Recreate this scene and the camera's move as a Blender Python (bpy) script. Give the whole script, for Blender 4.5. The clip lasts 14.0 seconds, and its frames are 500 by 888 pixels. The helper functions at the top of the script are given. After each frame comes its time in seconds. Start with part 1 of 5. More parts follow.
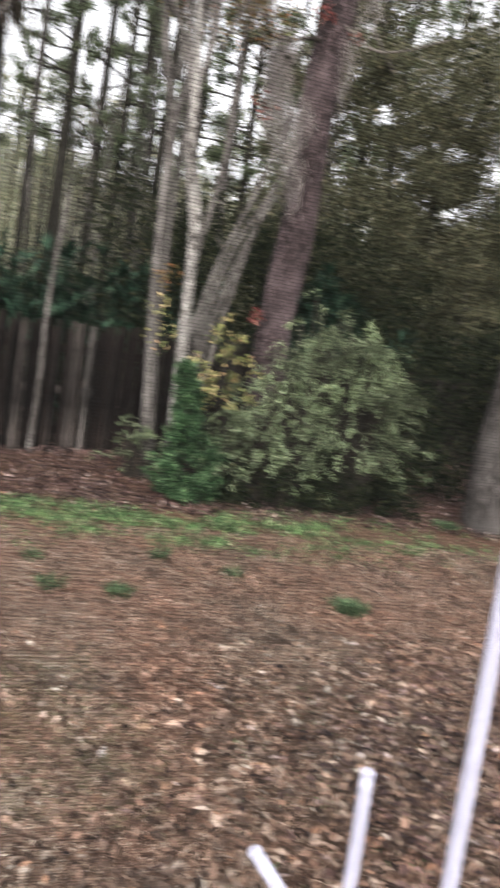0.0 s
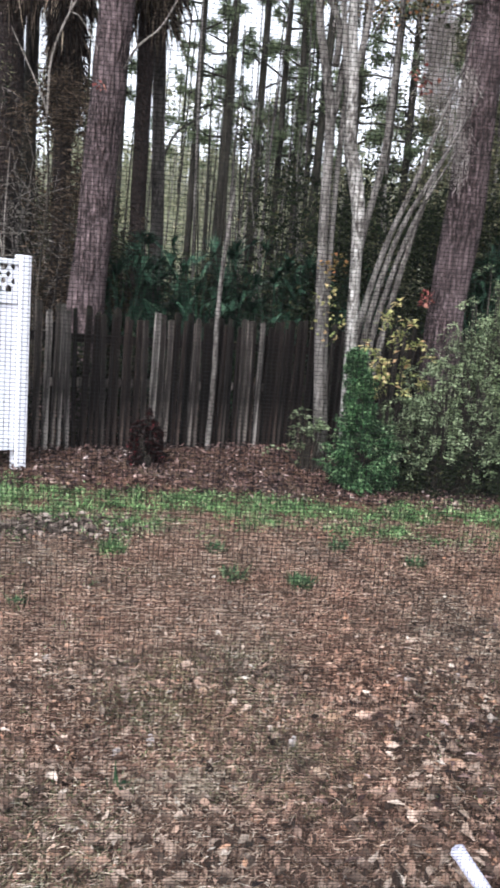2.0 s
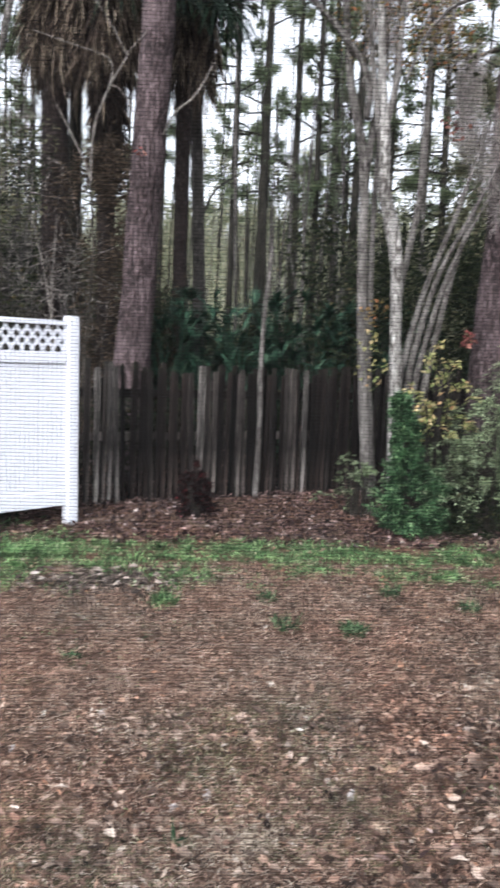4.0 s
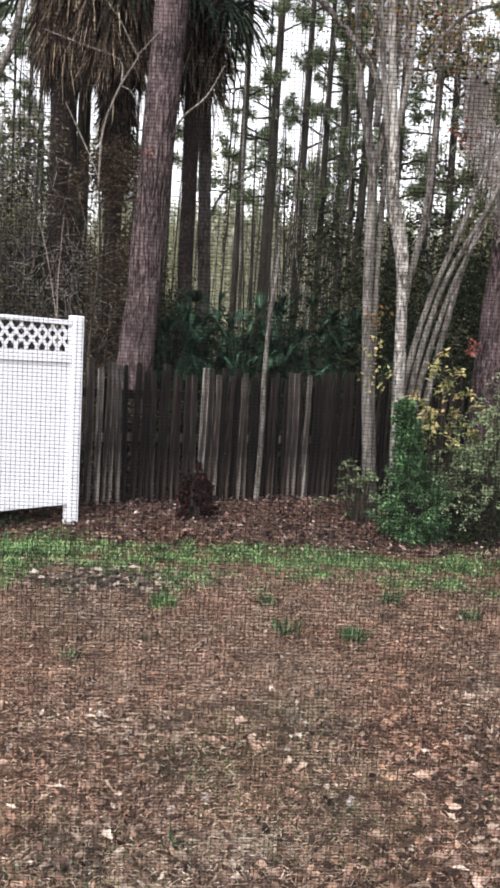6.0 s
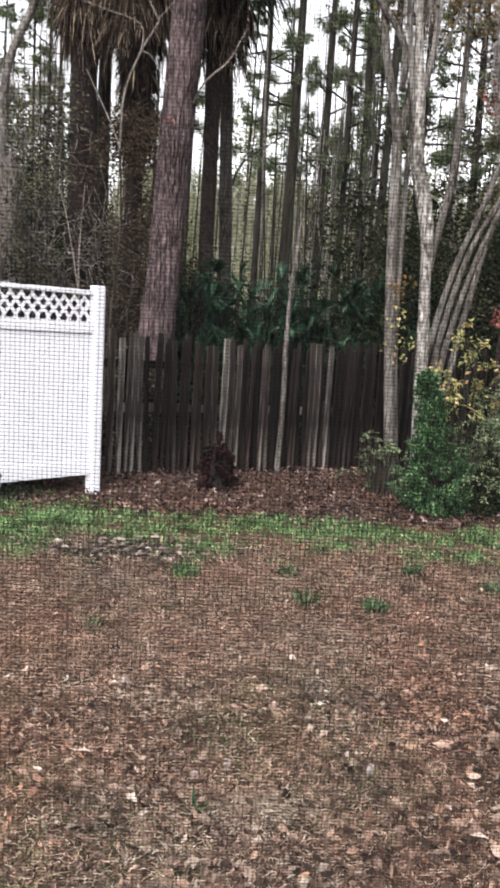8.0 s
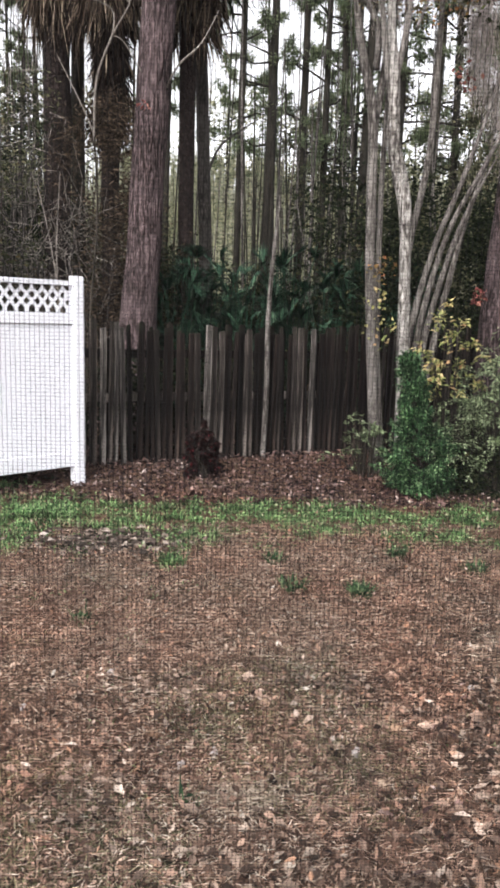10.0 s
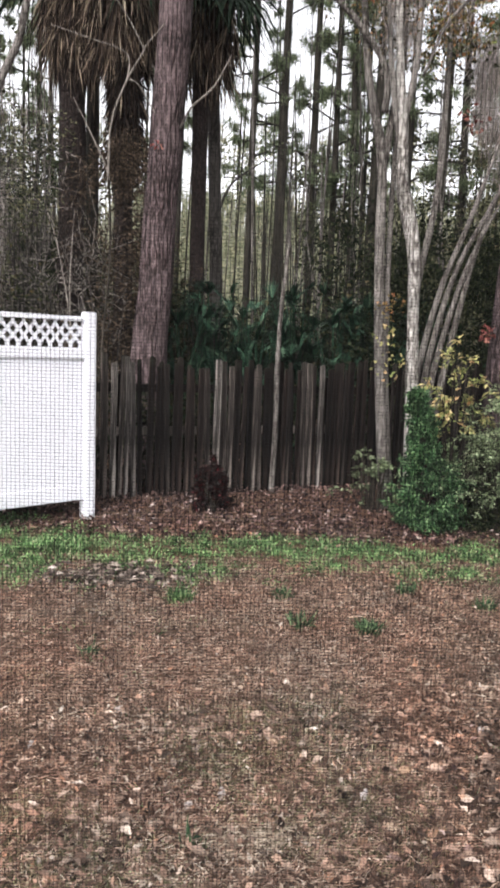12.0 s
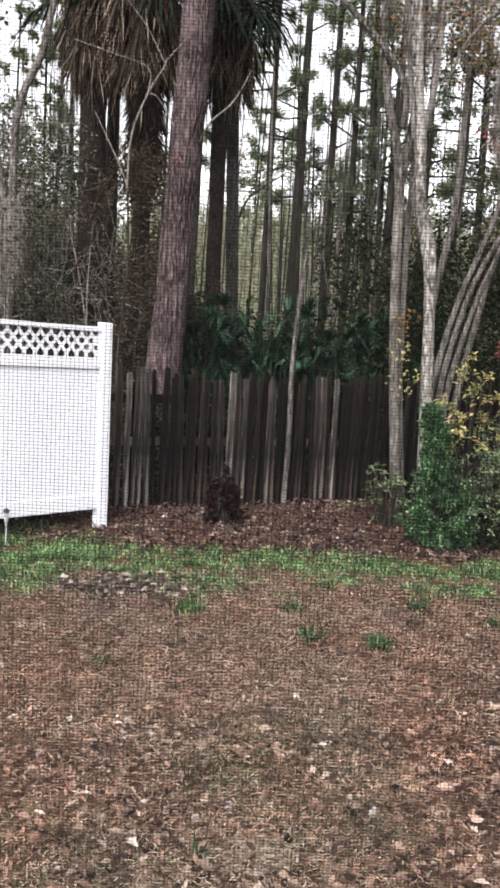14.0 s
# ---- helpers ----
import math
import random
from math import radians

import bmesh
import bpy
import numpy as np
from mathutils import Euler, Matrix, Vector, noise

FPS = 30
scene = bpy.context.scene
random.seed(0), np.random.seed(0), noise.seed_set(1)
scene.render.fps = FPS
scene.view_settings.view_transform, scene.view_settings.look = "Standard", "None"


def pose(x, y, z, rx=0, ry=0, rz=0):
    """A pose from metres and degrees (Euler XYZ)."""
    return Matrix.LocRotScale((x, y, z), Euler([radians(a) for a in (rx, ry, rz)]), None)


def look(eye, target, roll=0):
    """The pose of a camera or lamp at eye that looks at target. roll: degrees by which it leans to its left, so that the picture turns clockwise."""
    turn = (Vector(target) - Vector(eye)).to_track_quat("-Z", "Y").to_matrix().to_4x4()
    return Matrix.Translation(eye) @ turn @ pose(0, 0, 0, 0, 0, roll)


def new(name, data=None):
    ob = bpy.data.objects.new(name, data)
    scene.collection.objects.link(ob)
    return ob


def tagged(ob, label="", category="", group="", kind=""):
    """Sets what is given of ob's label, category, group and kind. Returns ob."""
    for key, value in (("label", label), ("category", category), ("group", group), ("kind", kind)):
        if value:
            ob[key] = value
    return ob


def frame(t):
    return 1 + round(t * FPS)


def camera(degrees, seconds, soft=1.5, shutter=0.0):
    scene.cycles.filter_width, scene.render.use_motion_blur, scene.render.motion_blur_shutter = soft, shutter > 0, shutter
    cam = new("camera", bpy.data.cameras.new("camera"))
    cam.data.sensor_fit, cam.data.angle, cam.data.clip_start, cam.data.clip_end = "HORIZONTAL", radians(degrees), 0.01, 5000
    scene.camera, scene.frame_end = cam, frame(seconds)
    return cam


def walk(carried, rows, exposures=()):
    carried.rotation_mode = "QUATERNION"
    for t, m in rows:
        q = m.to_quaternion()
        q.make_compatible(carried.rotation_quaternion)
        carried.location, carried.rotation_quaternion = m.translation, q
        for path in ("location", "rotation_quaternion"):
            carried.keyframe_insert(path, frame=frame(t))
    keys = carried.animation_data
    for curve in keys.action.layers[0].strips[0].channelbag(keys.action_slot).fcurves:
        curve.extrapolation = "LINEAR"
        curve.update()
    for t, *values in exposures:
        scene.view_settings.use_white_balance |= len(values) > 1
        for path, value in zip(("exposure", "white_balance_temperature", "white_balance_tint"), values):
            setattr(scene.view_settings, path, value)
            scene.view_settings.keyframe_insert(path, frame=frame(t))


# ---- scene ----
cam = camera(36.0, 14.0, soft=3.1, shutter=0.65)
EXPOSURE = 1.73
PATH = [
    (0.0, 0.002, 0.022, 1.496, 82.74, -8.87, -17.90),
    (0.1, -0.003, 0.020, 1.497, 82.88, -8.52, -15.95),
    (0.2, -0.008, 0.016, 1.500, 83.45, -8.18, -14.86),
    (0.3, -0.013, 0.008, 1.507, 83.90, -7.89, -13.45),
    (0.4, -0.016, 0.001, 1.514, 84.50, -7.68, -12.91),
    (0.5, -0.019, -0.003, 1.518, 85.17, -7.61, -12.38),
    (0.6, -0.020, -0.003, 1.518, 85.84, -7.68, -12.15),
    (0.7, -0.021, -0.003, 1.517, 86.17, -7.82, -11.38),
    (0.8, -0.022, -0.002, 1.516, 85.88, -7.96, -10.89),
    (0.9, -0.022, -0.000, 1.515, 85.53, -8.07, -10.97),
    (1.0, -0.022, 0.002, 1.513, 84.78, -8.07, -10.79),
    (1.1, -0.022, 0.006, 1.511, 84.28, -7.88, -10.87),
    (1.2, -0.021, 0.012, 1.509, 83.78, -7.47, -10.85),
    (1.3, -0.020, 0.018, 1.506, 83.09, -6.92, -10.04),
    (1.4, -0.018, 0.025, 1.503, 82.30, -6.31, -7.54),
    (1.5, -0.017, 0.032, 1.499, 82.07, -5.72, -6.17),
    (1.6, -0.015, 0.038, 1.495, 81.93, -5.26, -6.39),
    (1.7, -0.013, 0.042, 1.490, 81.39, -4.95, -6.25),
    (1.8, -0.011, 0.045, 1.487, 81.11, -4.73, -6.06),
    (1.9, -0.008, 0.047, 1.484, 80.88, -4.57, -5.87),
    (2.0, -0.005, 0.048, 1.483, 80.70, -4.40, -5.56),
    (2.1, -0.001, 0.046, 1.485, 80.76, -4.26, -4.89),
    (2.2, 0.003, 0.042, 1.491, 81.08, -4.16, -3.62),
    (2.3, 0.007, 0.037, 1.497, 80.73, -4.11, -2.89),
    (2.4, 0.010, 0.033, 1.503, 80.39, -4.07, -3.46),
    (2.5, 0.011, 0.031, 1.505, 79.99, -4.03, -3.45),
    (2.6, 0.010, 0.031, 1.503, 80.06, -3.99, -2.97),
    (2.7, 0.009, 0.032, 1.498, 80.63, -3.95, -2.49),
    (2.8, 0.008, 0.034, 1.493, 81.52, -3.89, -2.88),
    (2.9, 0.006, 0.035, 1.488, 82.25, -3.78, -3.37),
    (3.0, 0.004, 0.035, 1.486, 83.25, -3.61, -3.76),
    (3.5, 0.001, -0.001, 1.500, 85.12, -1.95, -3.92),
    (4.0, -0.000, 0.013, 1.500, 84.03, -1.87, -2.32),
    (4.2, -0.001, 0.008, 1.506, 83.84, -1.73, -0.79),
    (6.3, -0.021, 0.028, 1.485, 84.67, -3.16, -2.31),
    (6.5, -0.015, 0.002, 1.497, 84.99, -2.59, -2.59),
    (7.0, -0.018, 0.012, 1.498, 84.22, -3.23, -1.57),
    (7.5, -0.027, 0.025, 1.493, 82.89, -3.62, -0.23),
    (8.0, -0.029, 0.032, 1.485, 82.14, -3.19, -0.66),
    (8.2, -0.017, 0.039, 1.488, 81.69, -3.17, -1.23),
    (10.3, 0.013, 0.025, 1.526, 80.94, -1.11, -1.37),
    (10.5, 0.006, 0.013, 1.535, 81.33, -1.46, -0.22),
    (11.0, 0.003, 0.016, 1.534, 81.77, -2.25, 0.27),
    (11.5, 0.004, 0.017, 1.537, 82.24, -2.06, -0.24),
    (12.0, 0.005, 0.002, 1.542, 83.30, -1.86, -1.05),
    (12.5, 0.004, -0.006, 1.543, 85.00, -2.08, -1.02),
    (13.0, 0.000, 0.002, 1.544, 84.52, -3.02, -0.79),
    (13.5, 0.001, 0.002, 1.543, 83.95, -2.78, -0.25),
    (14.0, 0.000, 0.000, 1.540, 84.20, -2.80, -0.00),
]
walk(cam, [(t, pose(x, y, z, rx, ry, rz)) for t, x, y, z, rx, ry, rz in PATH], [
    (0.0, EXPOSURE + 0.13, 6600, 11), (0.5, EXPOSURE + 0.15, 6250, 14), (1.5, EXPOSURE + 0.12, 6050, 11), (4.0, EXPOSURE + 0.08, 6050, 10),
    (6.5, EXPOSURE, 6550, 12), (14.0, EXPOSURE + 0.03, 6550, 12)])

# ---- light: an overcast sky with a soft sun behind the viewer ----
SUN_UP, SUN_ROUND = radians(43), radians(201)
world = bpy.data.worlds.new("overcast_sky")
scene.world = world
world.use_nodes = True
wn = world.node_tree.nodes
wl = world.node_tree.links
sky = wn.new("ShaderNodeTexSky")
sky.sky_type = "NISHITA"
sky.sun_disc = False
sky.sun_elevation, sky.sun_rotation = SUN_UP, SUN_ROUND
sky.air_density, sky.dust_density, sky.ozone_density = 1.0, 4.0, 1.0
grey = wn.new("ShaderNodeHueSaturation")
grey.inputs["Saturation"].default_value = 0.12
wl.new(sky.outputs[0], grey.inputs["Color"])
wl.new(grey.outputs[0], wn["Background"].inputs["Color"])
wn["Background"].inputs["Strength"].default_value = 0.15
sun_data = bpy.data.lights.new("sun", "SUN")
sun_data.energy, sun_data.angle, sun_data.color = 0.7, radians(25), (1.0, 0.97, 0.93)
sun = new("sun", sun_data)
sun.matrix_world = look((-3.0, -6.0, 9.0), (0.5, 3.0, 0.0))


# ---- materials ----
def ramp_of(nodes, stops):
    r = nodes.new("ShaderNodeValToRGB")
    el = r.color_ramp.elements
    while len(el) > 1:
        el.remove(el[0])
    el[0].position, el[0].color = stops[0][0], (*stops[0][1], 1)
    for p, c in stops[1:]:
        e = el.new(p)
        e.color = (*c, 1)
    return r


class Mat:
    """A node material that is built step by step."""

    def __init__(self, name, rough=0.8, spec=0.3):
        self.m = bpy.data.materials.new(name)
        self.m.use_nodes = True
        self.n, self.l = self.m.node_tree.nodes, self.m.node_tree.links
        self.b = self.n["Principled BSDF"]
        self.b.inputs["Roughness"].default_value = rough
        self.b.inputs["Specular IOR Level"].default_value = spec
        self.coord = self.n.new("ShaderNodeTexCoord")
        self.colour = None

    def noise(self, scale, detail=4, stretch=(1, 1, 1), rough=0.6):
        mp = self.n.new("ShaderNodeMapping")
        mp.inputs["Scale"].default_value = stretch
        self.l.new(self.coord.outputs["Object"], mp.inputs[0])
        t = self.n.new("ShaderNodeTexNoise")
        t.inputs["Scale"].default_value, t.inputs["Detail"].default_value, t.inputs["Roughness"].default_value = scale, detail, rough
        self.l.new(mp.outputs[0], t.inputs["Vector"])
        return t.outputs["Fac"]

    def cells(self, scale, stretch=(1, 1, 1), feature="DISTANCE_TO_EDGE"):
        mp = self.n.new("ShaderNodeMapping")
        mp.inputs["Scale"].default_value = stretch
        self.l.new(self.coord.outputs["Object"], mp.inputs[0])
        t = self.n.new("ShaderNodeTexVoronoi")
        t.feature = feature
        t.inputs["Scale"].default_value = scale
        self.l.new(mp.outputs[0], t.inputs["Vector"])
        return t.outputs["Distance"]

    def island(self):
        return self.n.new("ShaderNodeNewGeometry").outputs["Random Per Island"]

    def own(self):
        return self.n.new("ShaderNodeObjectInfo").outputs["Random"]

    def ramp(self, fac, stops):
        r = ramp_of(self.n, stops)
        self.l.new(fac, r.inputs[0])
        return r.outputs[0]

    def mix(self, fac, a, b, how="MIX"):
        x = self.n.new("ShaderNodeMix")
        x.data_type, x.blend_type = "RGBA", how
        for value, slot in ((fac, 0), (a, 6), (b, 7)):
            if isinstance(value, (int, float)):
                x.inputs[slot].default_value = value
            elif isinstance(value, tuple):
                x.inputs[slot].default_value = (*value, 1)
            else:
                self.l.new(value, x.inputs[slot])
        return x.outputs[2]

    def paint(self, colour):
        if isinstance(colour, tuple):
            self.b.inputs["Base Color"].default_value = (*colour, 1)
        else:
            self.l.new(colour, self.b.inputs["Base Color"])
        return self

    def bump(self, height, strength=0.5, distance=0.01):
        b = self.n.new("ShaderNodeBump")
        b.inputs["Strength"].default_value, b.inputs["Distance"].default_value = strength, distance
        self.l.new(height, b.inputs["Height"])
        self.l.new(b.outputs[0], self.b.inputs["Normal"])
        return self

    def thin(self, weight=0.25):
        """Leaves let some light through."""
        t = self.n.new("ShaderNodeBsdfTranslucent")
        mx = self.n.new("ShaderNodeMixShader")
        mx.inputs[0].default_value = weight
        src = self.b.inputs["Base Color"].links
        if src:
            self.l.new(src[0].from_socket, t.inputs[0])
        else:
            t.inputs[0].default_value = self.b.inputs["Base Color"].default_value
        self.l.new(self.b.outputs[0], mx.inputs[1])
        self.l.new(t.outputs[0], mx.inputs[2])
        self.l.new(mx.outputs[0], self.n["Material Output"].inputs[0])
        return self


def leafy(name, stops, rough=0.55, through_light=0.25, spec=0.2, drift=None):
    m = Mat(name, rough, spec)
    c = m.ramp(m.island(), stops)
    c = m.mix(0.35, c, m.ramp(m.noise(6, 3), [(0.3, (0.35, 0.35, 0.35)), (0.7, (1, 1, 1))]), "MULTIPLY")
    if drift:
        # leaf tone drifts between darker and paler patches
        c = m.mix(1.0, c, m.ramp(m.noise(drift, 4, (1, 1, 1.5), 0.65), [(0.36, (0.34, 0.33, 0.3)), (0.5, (0.9, 0.9, 0.88)), (0.64, (1.4, 1.42, 1.3))]), "MULTIPLY")
    m.paint(c)
    return m.thin(through_light).m if through_light else m.m


def strewn(name, stops, rough=0.75, through_light=0.0):
    """Litter on the ground: patches of it are damp, reddish or greyed by mould."""
    m = Mat(name, rough, 0.08)
    c = m.ramp(m.island(), stops)
    c = m.mix(m.ramp(m.noise(0.9, 4), [(0.42, (0, 0, 0)), (0.62, (0.45, 0.45, 0.45))]), c, m.mix(1.0, c, (0.8, 0.98, 1.02), "MULTIPLY"))
    c = m.mix(m.ramp(m.noise(1.3, 4, (1.3, 0.8, 1)), [(0.45, (0, 0, 0)), (0.66, (0.8, 0.8, 0.8))]), c, m.mix(1.0, c, (1.02, 0.86, 0.8), "MULTIPLY"))
    c = m.mix(0.8, c, m.ramp(m.noise(3.2, 5, (1, 1, 1), 0.7), [(0.33, (0.42, 0.41, 0.42)), (0.5, (0.9, 0.9, 0.9)), (0.66, (1.2, 1.2, 1.2))]), "MULTIPLY")
    c = m.mix(0.75, c, m.ramp(m.noise(11, 4, (1, 1, 1), 0.6), [(0.36, (0.4, 0.4, 0.4)), (0.5, (0.95, 0.95, 0.95)), (0.66, (1.25, 1.25, 1.25))]), "MULTIPLY")
    m.paint(c)
    return m.thin(through_light).m if through_light else m.m


def bark(name, dark, mid, light, scale=9.0, squash=0.28, depth=0.03, crack=0.07, bleach=0.6):
    m = Mat(name, 0.92, 0.15)
    plates = m.cells(scale, (1, 1, squash))
    fine = m.noise(38, 5, (1, 1, 0.35))
    broad = m.noise(1.6, 3)
    c = m.ramp(plates, [(0.0, dark), (crack, dark), (crack + 0.13, mid), (0.5, light)])
    c = m.mix(0.55, c, m.ramp(fine, [(0.36, dark), (0.5, mid), (0.66, light)]))
    c = m.mix(m.ramp(broad, [(0.45, (0, 0, 0)), (0.75, (bleach, bleach, bleach))]), c, light)
    c = m.mix(0.8, c, m.ramp(m.noise(5.5, 5, (1, 1, 0.45), 0.7), [(0.34, (0.38, 0.37, 0.36)), (0.5, (0.85, 0.85, 0.85)), (0.66, (1.2, 1.2, 1.2))]), "MULTIPLY")
    m.paint(c)
    m.bump(m.mix(0.35, m.ramp(plates, [(0, (0, 0, 0)), (0.25, (1, 1, 1))]), fine), 0.9, depth)
    return m.m


def ground_material():
    m = Mat("leaf_litter_soil", 0.95, 0.1)
    a = m.noise(0.7, 4)
    b = m.noise(9, 6)
    c = m.noise(60, 5, (1, 0.5, 1))
    soil = m.ramp(b, [(0.28, (0.03, 0.018, 0.013)), (0.45, (0.085, 0.053, 0.038)), (0.6, (0.15, 0.095, 0.068)), (0.78, (0.24, 0.165, 0.12))])
    red = m.ramp(c, [(0.3, (0.045, 0.023, 0.016)), (0.55, (0.13, 0.07, 0.048)), (0.75, (0.22, 0.13, 0.09))])
    col = m.mix(m.ramp(a, [(0.4, (0.15, 0.15, 0.15)), (0.62, (0.8, 0.8, 0.8))]), soil, red)
    col = m.mix(m.ramp(m.noise(2.2, 5), [(0.5, (0, 0, 0)), (0.7, (0.55, 0.55, 0.55))]), col, (0.13, 0.115, 0.075))
    grains = m.ramp(m.noise(140, 3), [(0.38, (0.25, 0.22, 0.2)), (0.5, (0.8, 0.78, 0.76)), (0.64, (1.5, 1.42, 1.35))])
    m.paint(m.mix(1.0, m.mix(0.9, col, grains, "MULTIPLY"), (0.8, 0.8, 0.8), "MULTIPLY"))
    m.bump(m.mix(0.5, b, c), 0.8, 0.02)
    return m.m


def wood_material(name, dark, mid, light):
    m = Mat(name, 0.9, 0.1)
    grain = m.noise(55, 5, (1, 1, 0.03))
    own = m.ramp(m.own(), [(0.0, dark), (0.5, mid), (1.0, light)])
    streak = m.ramp(grain, [(0.4, (0.1, 0.09, 0.085)), (0.5, (0.6, 0.6, 0.6)), (0.6, (1.9, 1.87, 1.84))])
    c = m.mix(0.85, own, streak, "MULTIPLY")
    c = m.mix(0.75, c, m.ramp(m.noise(22, 3, (1, 1, 0.05)), [(0.4, (0.3, 0.29, 0.28)), (0.6, (1.25, 1.25, 1.25))]), "MULTIPLY")
    c = m.mix(m.ramp(m.noise(2.5, 3), [(0.55, (0, 0, 0)), (0.75, (0.5, 0.5, 0.5))]), c, (0.03, 0.033, 0.022))
    c = m.mix(0.8, c, m.ramp(m.noise(7, 4, (1, 1, 0.35), 0.7), [(0.36, (0.35, 0.33, 0.32)), (0.5, (0.95, 0.95, 0.95)), (0.66, (1.35, 1.35, 1.35))]), "MULTIPLY")
    m.paint(c)
    m.bump(grain, 0.6, 0.006)
    return m.m


def vinyl_material():
    m = Mat("white_vinyl", 0.42, 0.4)
    m.paint(m.mix(m.ramp(m.noise(1.4, 4, (1, 1, 0.5)), [(0.4, (0, 0, 0)), (0.8, (0.35, 0.35, 0.35))]), (0.575, 0.585, 0.63), (0.51, 0.52, 0.555)))
    m.bump(m.noise(90, 2), 0.05, 0.002)
    return m.m


def pipe_material():
    m = Mat("white_plastic_pipe", 0.38, 0.45)
    m.paint(m.mix(m.ramp(m.noise(14, 4), [(0.5, (0, 0, 0)), (0.8, (0.5, 0.5, 0.5))]), (0.42, 0.42, 0.52), (0.3, 0.3, 0.35)))
    return m.m


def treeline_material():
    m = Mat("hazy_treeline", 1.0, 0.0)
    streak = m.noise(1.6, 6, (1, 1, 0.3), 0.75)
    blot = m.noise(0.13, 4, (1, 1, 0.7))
    # Distance haze is mixed into these colours as pale grey-green.
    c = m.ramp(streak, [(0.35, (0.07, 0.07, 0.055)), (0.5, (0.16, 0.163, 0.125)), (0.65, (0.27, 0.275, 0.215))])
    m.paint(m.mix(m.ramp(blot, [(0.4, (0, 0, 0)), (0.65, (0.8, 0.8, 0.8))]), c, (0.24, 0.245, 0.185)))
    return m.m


TREELINE = treeline_material()
GROUND = ground_material()
WOOD = wood_material("stained_fence_wood", (0.0034, 0.0025, 0.0021), (0.0098, 0.0067, 0.0058), (0.03, 0.0225, 0.0196))
GREY_WOOD = wood_material("greyed_fence_wood", (0.0125, 0.0103, 0.0093), (0.036, 0.03, 0.027), (0.08, 0.07, 0.064))
BLEACHED_WOOD = wood_material("bleached_fence_wood", (0.052, 0.047, 0.044), (0.09, 0.082, 0.077), (0.14, 0.129, 0.12))
VINYL = vinyl_material()
PIPE = pipe_material()
PINE_BARK = bark("pine_bark", (0.0095, 0.0066, 0.0068), (0.05, 0.034, 0.034), (0.208, 0.156, 0.162), 18, 0.16, 0.035, 0.13, 0.4)
FAR_BARK = bark("far_pine_bark", (0.008, 0.007, 0.006), (0.018, 0.016, 0.012), (0.035, 0.031, 0.025), 6, 0.3, 0.03)
PALE_BARK = bark("pale_lichen_bark", (0.035, 0.029, 0.026), (0.19, 0.175, 0.16), (0.52, 0.5, 0.475), 20, 0.4, 0.012, 0.1, 0.35)
GREY_BARK = bark("grey_smooth_bark", (0.022, 0.018, 0.016), (0.09, 0.08, 0.073), (0.245, 0.227, 0.212), 34, 0.22, 0.01)
DULL_BARK = bark("dull_shaded_bark", (0.014, 0.012, 0.011), (0.045, 0.039, 0.036), (0.11, 0.1, 0.094), 22, 0.3, 0.01)
STEM_DARK = bark("dark_twig_bark", (0.012, 0.01, 0.008), (0.03, 0.025, 0.02), (0.06, 0.05, 0.04), 26, 0.3, 0.004)
TWIG_BARK = bark("dead_twig_bark", (0.08, 0.07, 0.06), (0.17, 0.15, 0.135), (0.28, 0.255, 0.23), 20, 0.4, 0.004)
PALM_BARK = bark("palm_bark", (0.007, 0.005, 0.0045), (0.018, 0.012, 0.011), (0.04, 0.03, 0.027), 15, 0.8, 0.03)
DRY_FROND = leafy("dry_palm_frond", [(0, (0.009, 0.0065, 0.006)), (0.38, (0.034, 0.0245, 0.02)), (0.68, (0.1, 0.075, 0.058)), (0.9, (0.24, 0.19, 0.14)), (1, (0.4, 0.33, 0.25))], 0.85, 0.12, 0.05)
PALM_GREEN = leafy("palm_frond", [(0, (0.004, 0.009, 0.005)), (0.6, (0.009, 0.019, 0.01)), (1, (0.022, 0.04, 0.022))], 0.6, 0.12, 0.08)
PALMETTO = leafy("palmetto_leaf", [(0, (0.008, 0.02, 0.013)), (0.5, (0.021, 0.05, 0.031)), (0.9, (0.043, 0.09, 0.056)), (1, (0.08, 0.13, 0.084))], 0.6, 0.22, 0.06)
NEEDLES = leafy("pine_needles", [(0, (0.05, 0.065, 0.035)), (0.5, (0.1, 0.13, 0.07)), (1, (0.18, 0.21, 0.12))], 0.6, 0.5)
BUSH_LEAF = leafy("shrub_leaf", [(0, (0.04, 0.05, 0.03)), (0.35, (0.122, 0.157, 0.09)), (0.68, (0.25, 0.315, 0.187)), (0.92, (0.41, 0.49, 0.31)), (1, (0.56, 0.61, 0.43))], 0.6, 0.4, 0.08, 2.0)
IVY_LEAF = leafy("evergreen_leaf", [(0, (0.01, 0.026, 0.013)), (0.45, (0.031, 0.077, 0.033)), (0.8, (0.083, 0.165, 0.074)), (1, (0.23, 0.34, 0.18))], 0.5, 0.25, 0.12, 5.0)
YELLOW_LEAF = leafy("yellow_autumn_leaf", [(0, (0.13, 0.17, 0.06)), (0.4, (0.3, 0.32, 0.12)), (0.75, (0.52, 0.46, 0.21)), (0.92, (0.62, 0.48, 0.26)), (1, (0.5, 0.26, 0.14))], 0.5, 0.38, 0.1)
WOODS_LEAF = leafy("woodland_leaf", [(0, (0.016, 0.018, 0.009)), (0.5, (0.034, 0.04, 0.018)), (0.85, (0.065, 0.07, 0.032)), (1, (0.11, 0.08, 0.035))], 0.6, 0.3)
